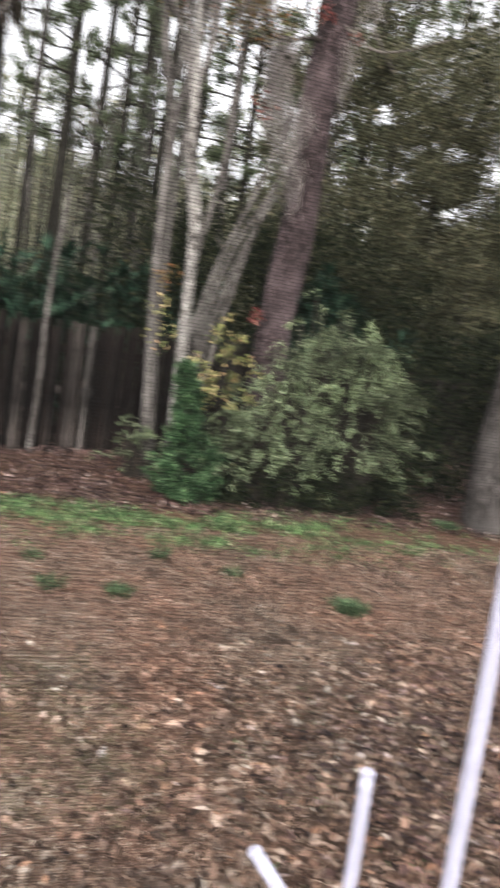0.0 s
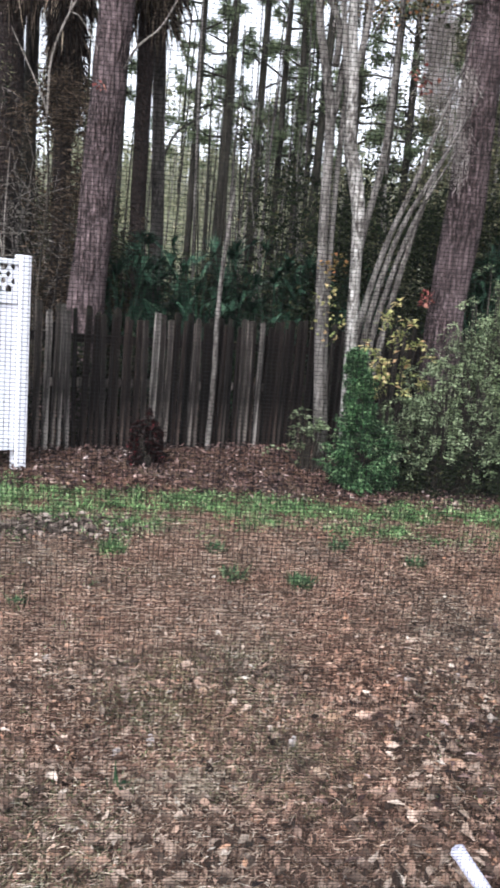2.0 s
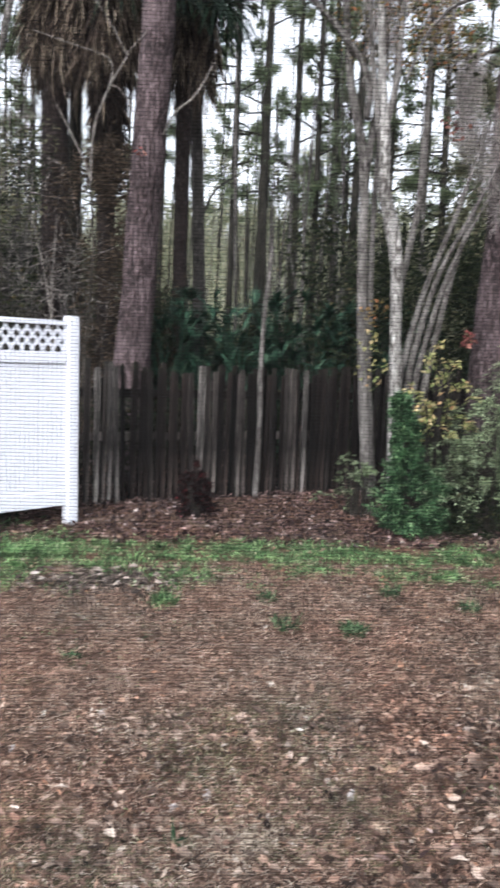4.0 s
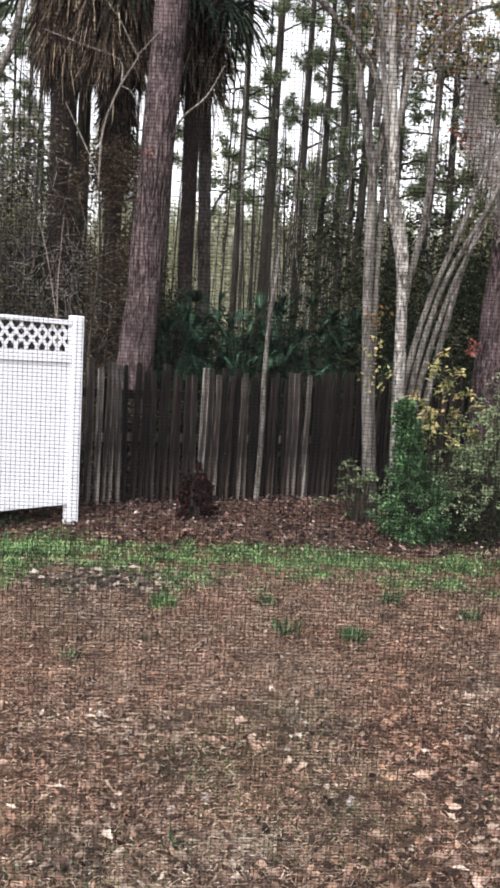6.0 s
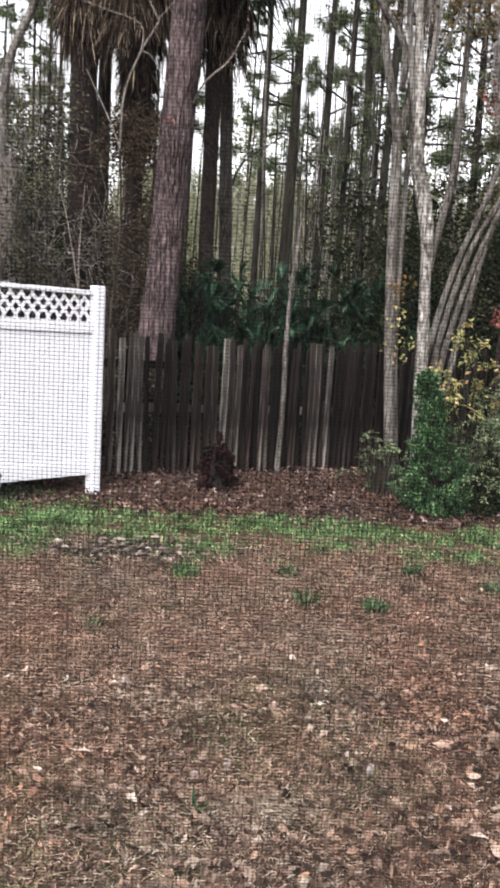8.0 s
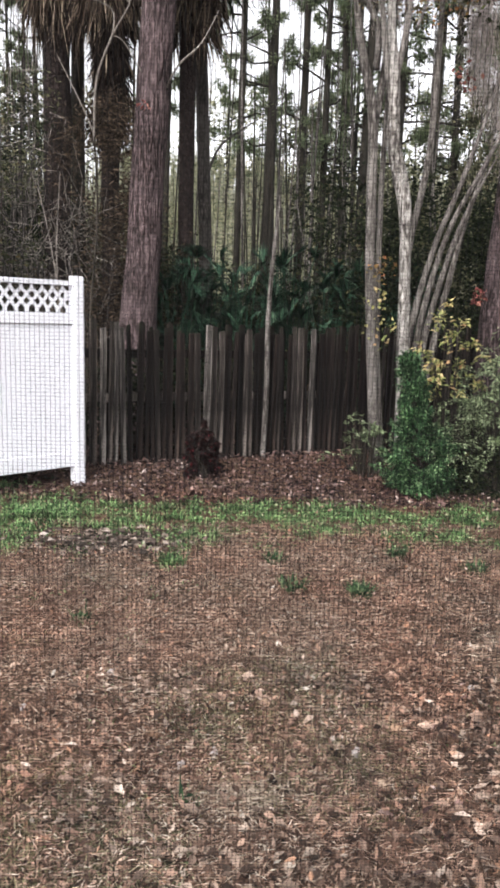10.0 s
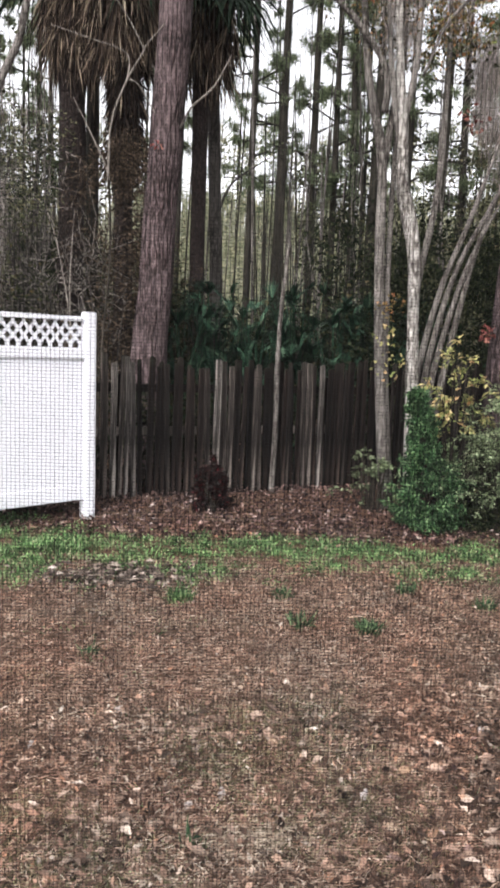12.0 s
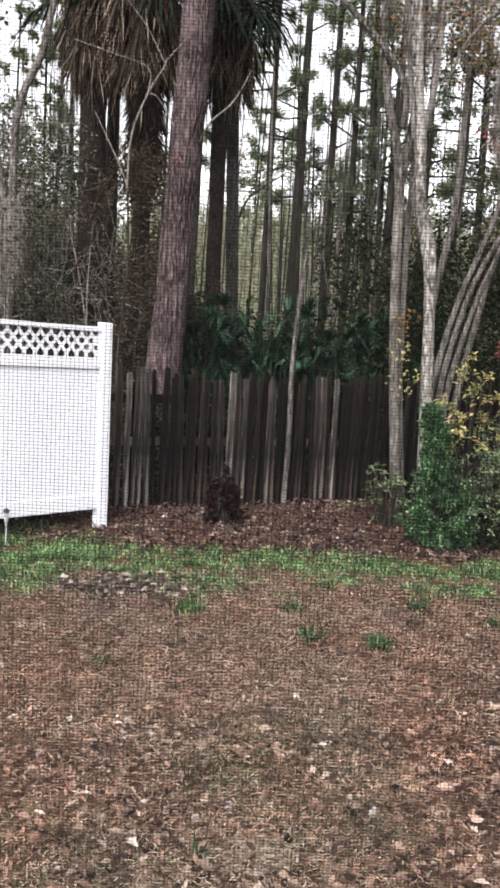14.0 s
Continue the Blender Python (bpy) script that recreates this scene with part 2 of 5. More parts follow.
# Dark green leaf, darkened further so the colour holds the woods' shade.
DARK_LEAF = leafy("shade_darkened_leaf", [(0, (0.006, 0.009, 0.005)), (0.6, (0.016, 0.022, 0.0115)), (0.9, (0.036, 0.042, 0.021)), (1, (0.07, 0.066, 0.034))], 0.7, 0.25, 0.04)
# This leaf is paled and greyed so its colour carries distance haze.
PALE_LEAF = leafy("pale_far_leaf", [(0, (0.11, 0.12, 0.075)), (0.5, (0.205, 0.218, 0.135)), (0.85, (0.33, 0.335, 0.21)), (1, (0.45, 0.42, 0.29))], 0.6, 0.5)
AUTUMN_LEAF = leafy("orange_autumn_leaf", [(0, (0.1, 0.09, 0.035)), (0.5, (0.21, 0.15, 0.06)), (0.9, (0.32, 0.17, 0.075)), (1, (0.42, 0.16, 0.08))], 0.6, 0.5, 0.08)
RED_LEAF = leafy("dark_red_leaf", [(0, (0.007, 0.004, 0.004)), (0.82, (0.018, 0.008, 0.007)), (0.95, (0.06, 0.012, 0.012)), (1, (0.3, 0.05, 0.06))], 0.45, 0.2)
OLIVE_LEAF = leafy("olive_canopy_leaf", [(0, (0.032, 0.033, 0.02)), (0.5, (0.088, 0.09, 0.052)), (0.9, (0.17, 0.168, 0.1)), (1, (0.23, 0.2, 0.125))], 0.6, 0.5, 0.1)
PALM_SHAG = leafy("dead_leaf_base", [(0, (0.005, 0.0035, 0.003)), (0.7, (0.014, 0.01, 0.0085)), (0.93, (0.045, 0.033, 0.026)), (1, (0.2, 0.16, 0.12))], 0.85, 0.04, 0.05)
THATCH = strewn("dull_thatch", [(0, (0.03, 0.028, 0.015)), (0.5, (0.13, 0.12, 0.065)), (0.85, (0.26, 0.235, 0.14)), (1, (0.4, 0.37, 0.26))], 0.7, 0.15)
RUST_LEAF = leafy("rusty_dead_fern", [(0, (0.018, 0.013, 0.0095)), (0.5, (0.046, 0.034, 0.0245)), (0.85, (0.085, 0.063, 0.044)), (1, (0.14, 0.105, 0.077))], 0.8, 0.25, 0.05)
CREEPER = leafy("red_creeper_leaf", [(0, (0.1, 0.03, 0.028)), (0.6, (0.25, 0.08, 0.07)), (1, (0.42, 0.2, 0.15))], 0.6, 0.35, 0.1)
PALE_STRAW = leafy("bleached_grass", [(0, (0.12, 0.09, 0.065)), (0.6, (0.28, 0.22, 0.165)), (1, (0.48, 0.41, 0.33))], 0.7, 0.1)
MOSS = leafy("hanging_grey_moss", [(0, (0.14, 0.12, 0.11)), (0.5, (0.28, 0.245, 0.23)), (1, (0.44, 0.4, 0.38))], 0.95, 0.3)
TWIG_GREY = bark("grey_brown_twig", (0.018, 0.015, 0.013), (0.045, 0.037, 0.032), (0.095, 0.08, 0.07), 24, 0.3, 0.004)
GRASS = leafy("grass_blade", [(0, (0.013, 0.03, 0.013)), (0.36, (0.055, 0.117, 0.045)), (0.74, (0.16, 0.28, 0.115)), (0.93, (0.32, 0.46, 0.23)), (1, (0.48, 0.45, 0.32))], 0.55, 0.3, 0.1, 5.5)
LITTER = strewn("dead_leaf", [(0, (0.02, 0.0125, 0.01)), (0.3, (0.08, 0.05, 0.037)), (0.58, (0.185, 0.115, 0.086)), (0.84, (0.295, 0.192, 0.143)), (0.89, (0.33, 0.18, 0.115)), (0.93, (0.345, 0.245, 0.19)), (0.985, (0.37, 0.3, 0.25)), (1, (0.44, 0.39, 0.34))], 0.75, 0.1)
BROAD_LEAF = strewn("broad_dry_leaf", [(0, (0.04, 0.028, 0.022)), (0.35, (0.13, 0.088, 0.068)), (0.7, (0.25, 0.178, 0.14)), (0.95, (0.34, 0.265, 0.215)), (1, (0.44, 0.38, 0.33))], 0.7, 0.1)
STRAW = strewn("pine_straw", [(0, (0.022, 0.0125, 0.0098)), (0.28, (0.095, 0.057, 0.042)), (0.6, (0.255, 0.162, 0.121)), (0.87, (0.43, 0.315, 0.24)), (1, (0.6, 0.52, 0.43))], 0.75, 0.0)
# Damp leaves whose colour is darkened to stand for shade under the trees.
WOOD_LITTER = strewn("shade_toned_leaf", [(0, (0.012, 0.008, 0.008)), (0.45, (0.045, 0.027, 0.025)), (0.75, (0.105, 0.064, 0.057)), (0.93, (0.22, 0.145, 0.13)), (1, (0.42, 0.34, 0.315))], 0.75, 0.1)
DEBRIS = leafy("bleached_scrap", [(0, (0.03, 0.024, 0.02)), (0.45, (0.085, 0.065, 0.055)), (0.75, (0.19, 0.15, 0.125)), (0.95, (0.32, 0.27, 0.235)), (1, (0.48, 0.43, 0.39))], 0.8, 0.1, 0.05)
WEED = leafy("dull_weed_leaf", [(0, (0.01, 0.022, 0.011)), (0.5, (0.036, 0.068, 0.032)), (0.85, (0.095, 0.155, 0.073)), (1, (0.24, 0.31, 0.17))], 0.6, 0.22, 0.08)
TAN_LEAF = Mat("large_dry_leaf", 0.7, 0.15)
TAN_LEAF.paint(TAN_LEAF.mix(0.4, TAN_LEAF.ramp(TAN_LEAF.own(), [(0, (0.12, 0.07, 0.045)), (0.5, (0.27, 0.165, 0.105)), (0.8, (0.36, 0.18, 0.09)), (1, (0.4, 0.3, 0.22))]), TAN_LEAF.ramp(TAN_LEAF.noise(70, 4), [(0.35, (0.4, 0.38, 0.36)), (0.65, (1, 1, 1))]), "MULTIPLY"))
TAN_LEAF = TAN_LEAF.thin(0.1).m
PALE_CHIP = leafy("bleached_leaf", [(0, (0.3, 0.27, 0.26)), (1, (0.5, 0.47, 0.47))], 0.7, 0.1)
WIRE = Mat("screen_strand", 0.9, 0.02).paint((0.012, 0.012, 0.0125)).m
ALU = Mat("aluminium_frame", 0.45, 0.5).paint((0.55, 0.55, 0.56)).m
GLASS_HEAD = Mat("clear_plastic", 0.2, 0.5).paint((0.35, 0.36, 0.37)).m
BLACK_PLASTIC = Mat("black_plastic", 0.5, 0.4).paint((0.02, 0.02, 0.022)).m


# ---- mesh building ----
class Geo:
    def __init__(self):
        self.v, self.f = [], []

    def add(self, verts, faces):
        o = len(self.v)
        self.v.extend(tuple(p) for p in verts)
        self.f.extend(tuple(i + o for i in q) for q in faces)

    def box(self, lo, hi, m=None, bevel=0.0):
        (a, b, c), (d, e, g) = lo, hi
        k = bevel
        if not k:
            pts = [Vector((x, y, z)) for z in (c, g) for y in (b, e) for x in (a, d)]
            fs = [(0, 2, 3, 1), (4, 5, 7, 6), (0, 1, 5, 4), (2, 6, 7, 3), (0, 4, 6, 2), (1, 3, 7, 5)]
        else:
            bm = bmesh.new()
            bmesh.ops.create_cube(bm, size=1.0)
            for q in bm.verts:
                q.co = Vector(((a + d) / 2 + q.co.x * (d - a), (b + e) / 2 + q.co.y * (e - b), (c + g) / 2 + q.co.z * (g - c)))
            bmesh.ops.bevel(bm, geom=list(bm.edges), offset=k, segments=1, affect="EDGES")
            bm.verts.index_update()
            pts = [q.co.copy() for q in bm.verts]
            fs = [tuple(q.index for q in fc.verts) for fc in bm.faces]
            bm.free()
        self.add([m @ p for p in pts] if m else pts, fs)

    def tube(self, path, radii, seg=8, lumps=0.0, cap=True):
        pts = [Vector(p) for p in path]
        rings = []
        for i, p in enumerate(pts):
            d = (pts[min(i + 1, len(pts) - 1)] - pts[max(i - 1, 0)]).normalized()
            side = d.cross(Vector((0.31, 0.95, 0.05)))
            side = side.normalized() if side.length > 1e-3 else Vector((1, 0, 0))
            up = side.cross(d).normalized()
            r = radii[i]
            ring = []
            for k in range(seg):
                a = 2 * math.pi * k / seg
                rr = r
                if lumps:
                    rr = r * (1 + lumps * noise.noise(Vector((p.x * 2 + math.cos(a) * 1.2, p.y * 2 + math.sin(a) * 1.2, p.z * 1.1))))
                ring.append(p + side * (math.cos(a) * rr) + up * (math.sin(a) * rr))
            rings.append(ring)
        fs = []
        for i in range(len(rings) - 1):
            for k in range(seg):
                j = (k + 1) % seg
                fs.append((i * seg + k, i * seg + j, (i + 1) * seg + j, (i + 1) * seg + k))
        if cap:
            fs.append(tuple(range(seg))[::-1])
            fs.append(tuple(range((len(rings) - 1) * seg, len(rings) * seg)))
        self.add([p for ring in rings for p in ring], fs)

    def leaf(self, p, d, up, length, width, fold=0.25):
        d = d.normalized()
        s = d.cross(up)
        s = s.normalized() if s.length > 1e-4 else Vector((1, 0, 0))
        n = s.cross(d)
        m = p + d * (length * 0.45)
        self.add([p, m + s * (width / 2) + n * (width * fold), p + d * length, m - s * (width / 2) + n * (width * fold)], [(0, 1, 2), (0, 2, 3)])

    def blade(self, p, d, length, width, droop=0.3, up=Vector((0, 0, 1))):
        """A long narrow blade that bends downwards."""
        d = d.normalized()
        s = d.cross(up)
        s = s.normalized() if s.length > 1e-3 else Vector((1, 0, 0))
        a = p + d * (length * 0.5) - Vector((0, 0, droop * length * 0.2))
        b = p + d * length - Vector((0, 0, droop * length * 0.75))
        w = width / 2
        self.add([p - s * w * 0.5, p + s * w * 0.5, a + s * w, a - s * w, b], [(0, 1, 2, 3), (3, 2, 4)])


def smooth_line(points, radii, n):
    """Points and radii along a smooth curve through a few given ones."""
    pts = [Vector(p) for p in points]
    out, rad = [], []
    for i in range(len(pts) - 1):
        p0, p1, p2, p3 = pts[max(i - 1, 0)], pts[i], pts[i + 1], pts[min(i + 2, len(pts) - 1)]
        for k in range(n + (i == len(pts) - 2)):
            t = k / n
            out.append(0.5 * ((2 * p1) + (p2 - p0) * t + (2 * p0 - 5 * p1 + 4 * p2 - p3) * t * t + (3 * p1 - p0 - 3 * p2 + p3) * t ** 3))
            rad.append(radii[i] * (1 - t) + radii[i + 1] * t)
    return out, rad


def mesh_of(name, geo, material, smooth=False):
    me = bpy.data.meshes.new(name)
    me.from_pydata(geo.v, [], geo.f)
    me.materials.append(material)
    if smooth:
        me.polygons.foreach_set("use_smooth", [True] * len(me.polygons))
    me.update()
    return me


def thing(name, x, y, z, label, category, group="", kind=""):
    ob = new(name)
    ob.location = (x, y, z)
    ob.empty_display_size = 0.1
    return tagged(ob, label, category, group, kind)


def part(name, geo, material, parent, label="", smooth=False, kind=""):
    """Links a Geo, in the world's coordinates, as one mesh under a thing or part."""
    ob = new(name, mesh_of(name, geo, material, smooth))
    ob.parent = parent
    base = parent.location.copy()
    up = parent.parent
    while up:
        base += up.location
        up = up.parent
    ob.matrix_parent_inverse = Matrix.Translation(-base)
    return tagged(ob, label, kind=kind)


def single(name, geo, material, label, category, group="", kind="", smooth=False):
    return tagged(new(name, mesh_of(name, geo, material, smooth)), label, category, group, kind)


def gz(x, y):
    """The ground's height."""
    near = 1.0 / (1.0 + ((x - 1) / 14) ** 4 + ((y - 5) / 14) ** 4)
    h = 0.02 * noise.noise(Vector((x * 0.9, y * 0.9, 0))) + 0.008 * noise.noise(Vector((x * 4, y * 4, 3)))
    bank = 0.05 * math.exp(-((y - 8.0 - 0.42 * x) / 0.7) ** 2)
    return (h + bank) * near


def rand_dir(r, flat=1.0):
    a = r.uniform(0, 2 * math.pi)
    z = r.uniform(-1, 1) * flat
    q = math.sqrt(max(0.0, 1 - z * z))
    return Vector((math.cos(a) * q, math.sin(a) * q, z))


# ---- ground ----
def stretch_axis(lo, hi, step, far):
    inner = list(np.arange(lo, hi + step / 2, step))
    d, a, b = step, [lo], [hi]
    while a[-1] > -far:
        d *= 1.35
        a.append(a[-1] - d)
    d = step
    while b[-1] < far:
        d *= 1.35
        b.append(b[-1] + d)
    return a[:0:-1] + inner + b[1:]


def build_ground():
    xs, ys = stretch_axis(-4.0, 7.0, 0.08, 700), stretch_axis(0.5, 11.0, 0.08, 700)
    g = Geo()
    g.v = [(x, y, gz(x, y)) for y in ys for x in xs]
    w = len(xs)
    g.f = [(j * w + i, j * w + i + 1, (j + 1) * w + i + 1, (j + 1) * w + i) for j in range(len(ys) - 1) for i in range(w - 1)]
    single("ground", g, GROUND, "brown soil ground under dead leaves and pine straw", "ground", kind="structure", smooth=True)


build_ground()


# ---- white vinyl fence ----
def build_vinyl_fence():
    length = 2.35
    top = thing("vinyl_fence", -1.288, 6.83, gz(-1.288, 6.83), "white vinyl privacy fence panel with lattice top on square posts", "fence")
    run = Vector((-0.727, -0.686, 0)).normalized()
    turn = Matrix.Translation((-1.288, 6.83, 0)) @ Matrix.Rotation(math.atan2(run.y, run.x), 4, "Z")

    def piece(name, boxes, label="", bevel=0.004, owner=top):
        g = Geo()
        for lo, hi in boxes:
            g.box(lo, hi, turn, bevel)
        return part(name, g, VINYL, owner, label)

    for x0 in (0.0, length + 0.127):
        post = piece("post", [((x0 - 0.051, -0.051, -0.1), (x0 + 0.051, 0.051, 1.855))], bevel=0.008)
        g = Geo()
        g.box((x0 - 0.058, -0.058, 1.85), (x0 + 0.058, 0.058, 1.873), turn, 0.005)
        pts = [turn @ Vector(p) for p in ((x0 - 0.053, -0.053, 1.873), (x0 + 0.053, -0.053, 1.873), (x0 + 0.053, 0.053, 1.873), (x0 - 0.053, 0.053, 1.873), (x0, 0, 1.893))]
        g.add(pts, [(0, 1, 4), (1, 2, 4), (2, 3, 4), (3, 0, 4)])
        part("post_cap", g, VINYL, post)
    a, b = 0.051, length + 0.076
    piece("top_rail", [((a, -0.025, 1.772), (b, 0.025, 1.812))])
    piece("middle_rail", [((a, -0.028, 1.448), (b, 0.028, 1.543))])
    piece("bottom_rail", [((a, -0.028, 0.205), (b, 0.028, 0.335))])
    wide = 0.28
    k = 0
    while a + k * wide < b - 0.02:
        piece("panel_board", [((a + k * wide + 0.0006, -0.011, 0.335), (min(a + (k + 1) * wide, b) - 0.0006, 0.011, 1.45))], bevel=0.003)
        k += 1
    # lattice: steep crossing strips, cut off at the rails
    z0, z1, step, slope, q = 1.543, 1.772, 0.097, 1.31, 0.036
    h = (z1 - z0) / slope
    for way, dy in ((1, 0.004), (-1, -0.004)):
        s = a - h + (step / 2 if way < 0 else 0)
        while s < b:
            x0, x1 = (s, s + h) if way > 0 else (s + h, s)
            lo, hi = max(a, min(x0, x1)), min(b, max(x0, x1))
            if hi - lo > 0.02:
                za = z0 + slope * (lo - s if way > 0 else s + h - lo)
                zb = z0 + slope * (hi - s if way > 0 else s + h - hi)
                g = Geo()
                pts = []
                for y in (dy - 0.004, dy + 0.004):
                    for x, z in ((lo, za - q), (hi, zb - q), (hi, zb + q), (lo, za + q)):
                        pts.append(turn @ Vector((x, y, min(max(z, z0 - 0.005), z1 + 0.005))))
                g.add(pts, [(0, 1, 2, 3), (7, 6, 5, 4), (0, 4, 5, 1), (1, 5, 6, 2), (2, 6, 7, 3), (3, 7, 4, 0)])
                part("lattice_strip", g, VINYL, top)
            s += step


build_vinyl_fence()


# ---- wooden fence ----
FENCE_AT, FENCE_RUN = Vector((-1.24, 7.68, 0)), Vector((1.0, 0.40, 0)).normalized()


def build_wooden_fence():
    r = random.Random(5)
    top = thing("wooden_fence", *FENCE_AT, "old weathered grey-brown wooden picket stockade fence, stained dark", "fence")
    turn = Matrix.Translation(FENCE_AT) @ Matrix.Rotation(math.atan2(FENCE_RUN.y, FENCE_RUN.x), 4, "Z")
    woods = (WOOD, GREY_WOOD, BLEACHED_WOOD)
    shapes = []
    for _ in range(12):
        w, h = r.uniform(0.042, 0.08), 1.4 + r.uniform(-0.06, 0.05)
        bm = bmesh.new()
        t = 0.011
        cut = w * r.uniform(0.1, 0.3)
        prof = [(-w / 2, -0.05), (w / 2, -0.05), (w / 2, h - cut * r.uniform(0.6, 1.6)), (w / 2 - cut, h), (-w / 2 + cut * r.uniform(0.6, 1.3), h + r.uniform(-0.012, 0.012)), (-w / 2, h - cut)]
        lo = [bm.verts.new((x, -t, z)) for x, z in prof]
        hi = [bm.verts.new((x, t, z)) for x, z in prof]
        bm.faces.new(lo)
        bm.faces.new(hi[::-1])
        for i in range(6):
            j = (i + 1) % 6
            bm.faces.new((lo[j], lo[i], hi[i], hi[j]))
        bmesh.ops.recalc_face_normals(bm, faces=bm.faces)
        kinds = []
        for wood in woods:
            me = bpy.data.meshes.new("picket")
            bm.to_mesh(me)
            me.materials.append(wood)
            kinds.append(me)
        bm.free()
        shapes.append((kinds, w))
    # stretches where the stain has worn off: (from, to, how far)
    worn = ((-0.45, 0.3, 0.95), (1.08, 1.19, 1.4), (1.3, 1.37, 0.4), (1.6, 1.68, 0.4), (2.36, 2.42, 0.35), (2.62, 2.7, 0.45), (3.3, 3.42, 0.45), (5.0, 5.4, 0.5))
    s = -2.6
    while s < 13.0:
        kinds, w = shapes[r.randrange(12)]
        bare = max([v for lo, hi, v in worn if lo < s + w / 2 < hi] or [0.1])
        pick = 2 if r.random() < bare - 0.3 else 1 if r.random() < bare + 0.1 else 0
        p = turn @ Vector((s + w / 2, r.uniform(-0.012, 0.012), 0))
        ob = new("picket", kinds[pick])
        ob.parent = top
        ob.matrix_parent_inverse = Matrix.Translation(-FENCE_AT)
        tall = 0.05 * max(0.0, min(1.0, (0.9 - s) / 0.8)) + 0.03 * max(0.0, min(1.0, s - 2.0))
        ob.matrix_basis = Matrix.Translation((p.x, p.y, gz(p.x, p.y) - 0.02 + tall + r.uniform(-0.025, 0.02))) @ turn.to_3x3().to_4x4() @ Matrix.Rotation(r.uniform(-0.022, 0.022), 4, "Y") @ Matrix.Rotation(r.uniform(-0.2, 0.2), 4, "Z")
        s += w + (r.uniform(0.02, 0.045) if -0.3 < s < 0.5 else r.choice((0.003, 0.005, 0.008, 0.012, 0.017, 0.024)))
    for z, wood in ((0.25, WOOD), (0.68, GREY_WOOD), (1.12, WOOD)):
        g = Geo()
        g.box((-2.6, 0.018, z), (13.0, 0.056, z + 0.085), turn, 0.004)
        part("rail", g, wood, top)
    x = -2.3
    while x < 13.0:
        g = Geo()
        g.box((x - 0.045, 0.058, -0.2), (x + 0.045, 0.148, 1.3), turn, 0.005)
        part("post", g, WOOD, top)
        x += 2.4


build_wooden_fence()


# ---- trees ----
def needle_clump(g, c, rad, n, r, size=0.2, width=0.03):
    for _ in range(n):
        d = rand_dir(r)
        p = c + d * (rad * r.uniform(0.0, 0.6))
        d2 = (d + rand_dir(r) * 0.7).normalized()
        s = d2.cross(rand_dir(r)).normalized() * (width / 2)
        q = p + d2 * size * r.uniform(0.6, 1.3)
        g.add([p - s, p + s, q], [(0, 1, 2)])


def leaf_cloud(g, c, rad, n, r, length, width, squash=1.0):
    for _ in range(n):
        d = rand_dir(r)
        p = c + Vector((d.x, d.y, d.z * squash)) * (rad * r.random() ** 0.5)
        g.leaf(p, rand_dir(r, 0.7), rand_dir(r), length * r.uniform(0.6, 1.3), width * r.uniform(0.6, 1.3))


def pine(points, radii, label, seed, crown_from, crown_top, clumps, bark_mat, spread=1.6, group="pines", detail=10, size=0.2, width=0.03, per=40, needle_mat=None):
    r = random.Random(seed)
    base = points[0]
    top = thing("pine_tree", base[0], base[1], gz(base[0], base[1]), label, "tree", group)
    line, rad = smooth_line([(base[0], base[1], -0.15)] + list(points), [radii[0] * 1.25] + list(radii), 5)
    g = Geo()
    g.tube(line, rad, detail, 0.1)
    part("trunk", g, bark_mat, top, smooth=True)
    crown = Geo()

    def at(z):
        for a, b in zip(line, line[1:]):
            if a.z <= z <= b.z:
                return a.lerp(b, (z - a.z) / max(1e-6, b.z - a.z))
        return line[-1]

    count = max(6, clumps // 4)
    for k in range(count):
        z = crown_from + (crown_top - crown_from) * (k + r.random()) / count
        p = at(z)
        a = r.uniform(0, 2 * math.pi)
        reach = spread * r.uniform(0.35, 1.0) * (1.15 - 0.6 * (z - crown_from) / (crown_top - crown_from))
        q = p + Vector((math.cos(a) * reach, math.sin(a) * reach, r.uniform(-0.1, 0.5) * reach))
        mid = p.lerp(q, 0.5) + Vector((0, 0, r.uniform(-0.15, 0.1) * reach))
        limb = Geo()
        limb.tube([p, mid, q], [0.04, 0.026, 0.01], 4, cap=False)
        part("limb", limb, bark_mat, top, smooth=True)
        for _ in range(4):
            c = mid.lerp(q, r.uniform(0.3, 1.1)) + rand_dir(r) * 0.22 * reach
            needle_clump(crown, c, 0.42 if detail > 10 else 0.26, per, r, size, width)
    part("crown", crown, needle_mat or NEEDLES, top, kind="stuff")
    return top


def build_near_pines():
    # Both crowns are unseen, made broad and dense to shade the fence.
    pine([(-1.09, 9.45, 0.0), (-1.045, 9.45, 1.59), (-0.985, 9.46, 2.43), (-0.9, 9.47, 3.96), (-0.815, 9.47, 5.38), (-0.72, 9.5, 8.5), (-0.6, 9.5, 14)],
         [0.255, 0.213, 0.205, 0.198, 0.193, 0.16, 0.06], "tall pine with thick reddish-grey plated bark behind the fence", 11, 7.6, 13.8, 160, PINE_BARK, 3.4, "near pines", 22)
    pine([(3.14, 8.75, 0.0), (3.1, 8.78, 1.2), (3.11, 8.79, 1.95), (3.19, 8.78, 3.0), (3.2, 8.76, 4.53), (3.27, 8.74, 5.53), (3.35, 8.72, 8.0), (3.4, 8.7, 13.5)],
         [0.26, 0.22, 0.205, 0.215, 0.205, 0.188, 0.155, 0.06], "leaning pine with purplish-grey plated bark behind a shrub", 12, 7.4, 13.2, 160, PINE_BARK, 3.4, "near pines", 22)


build_near_pines()


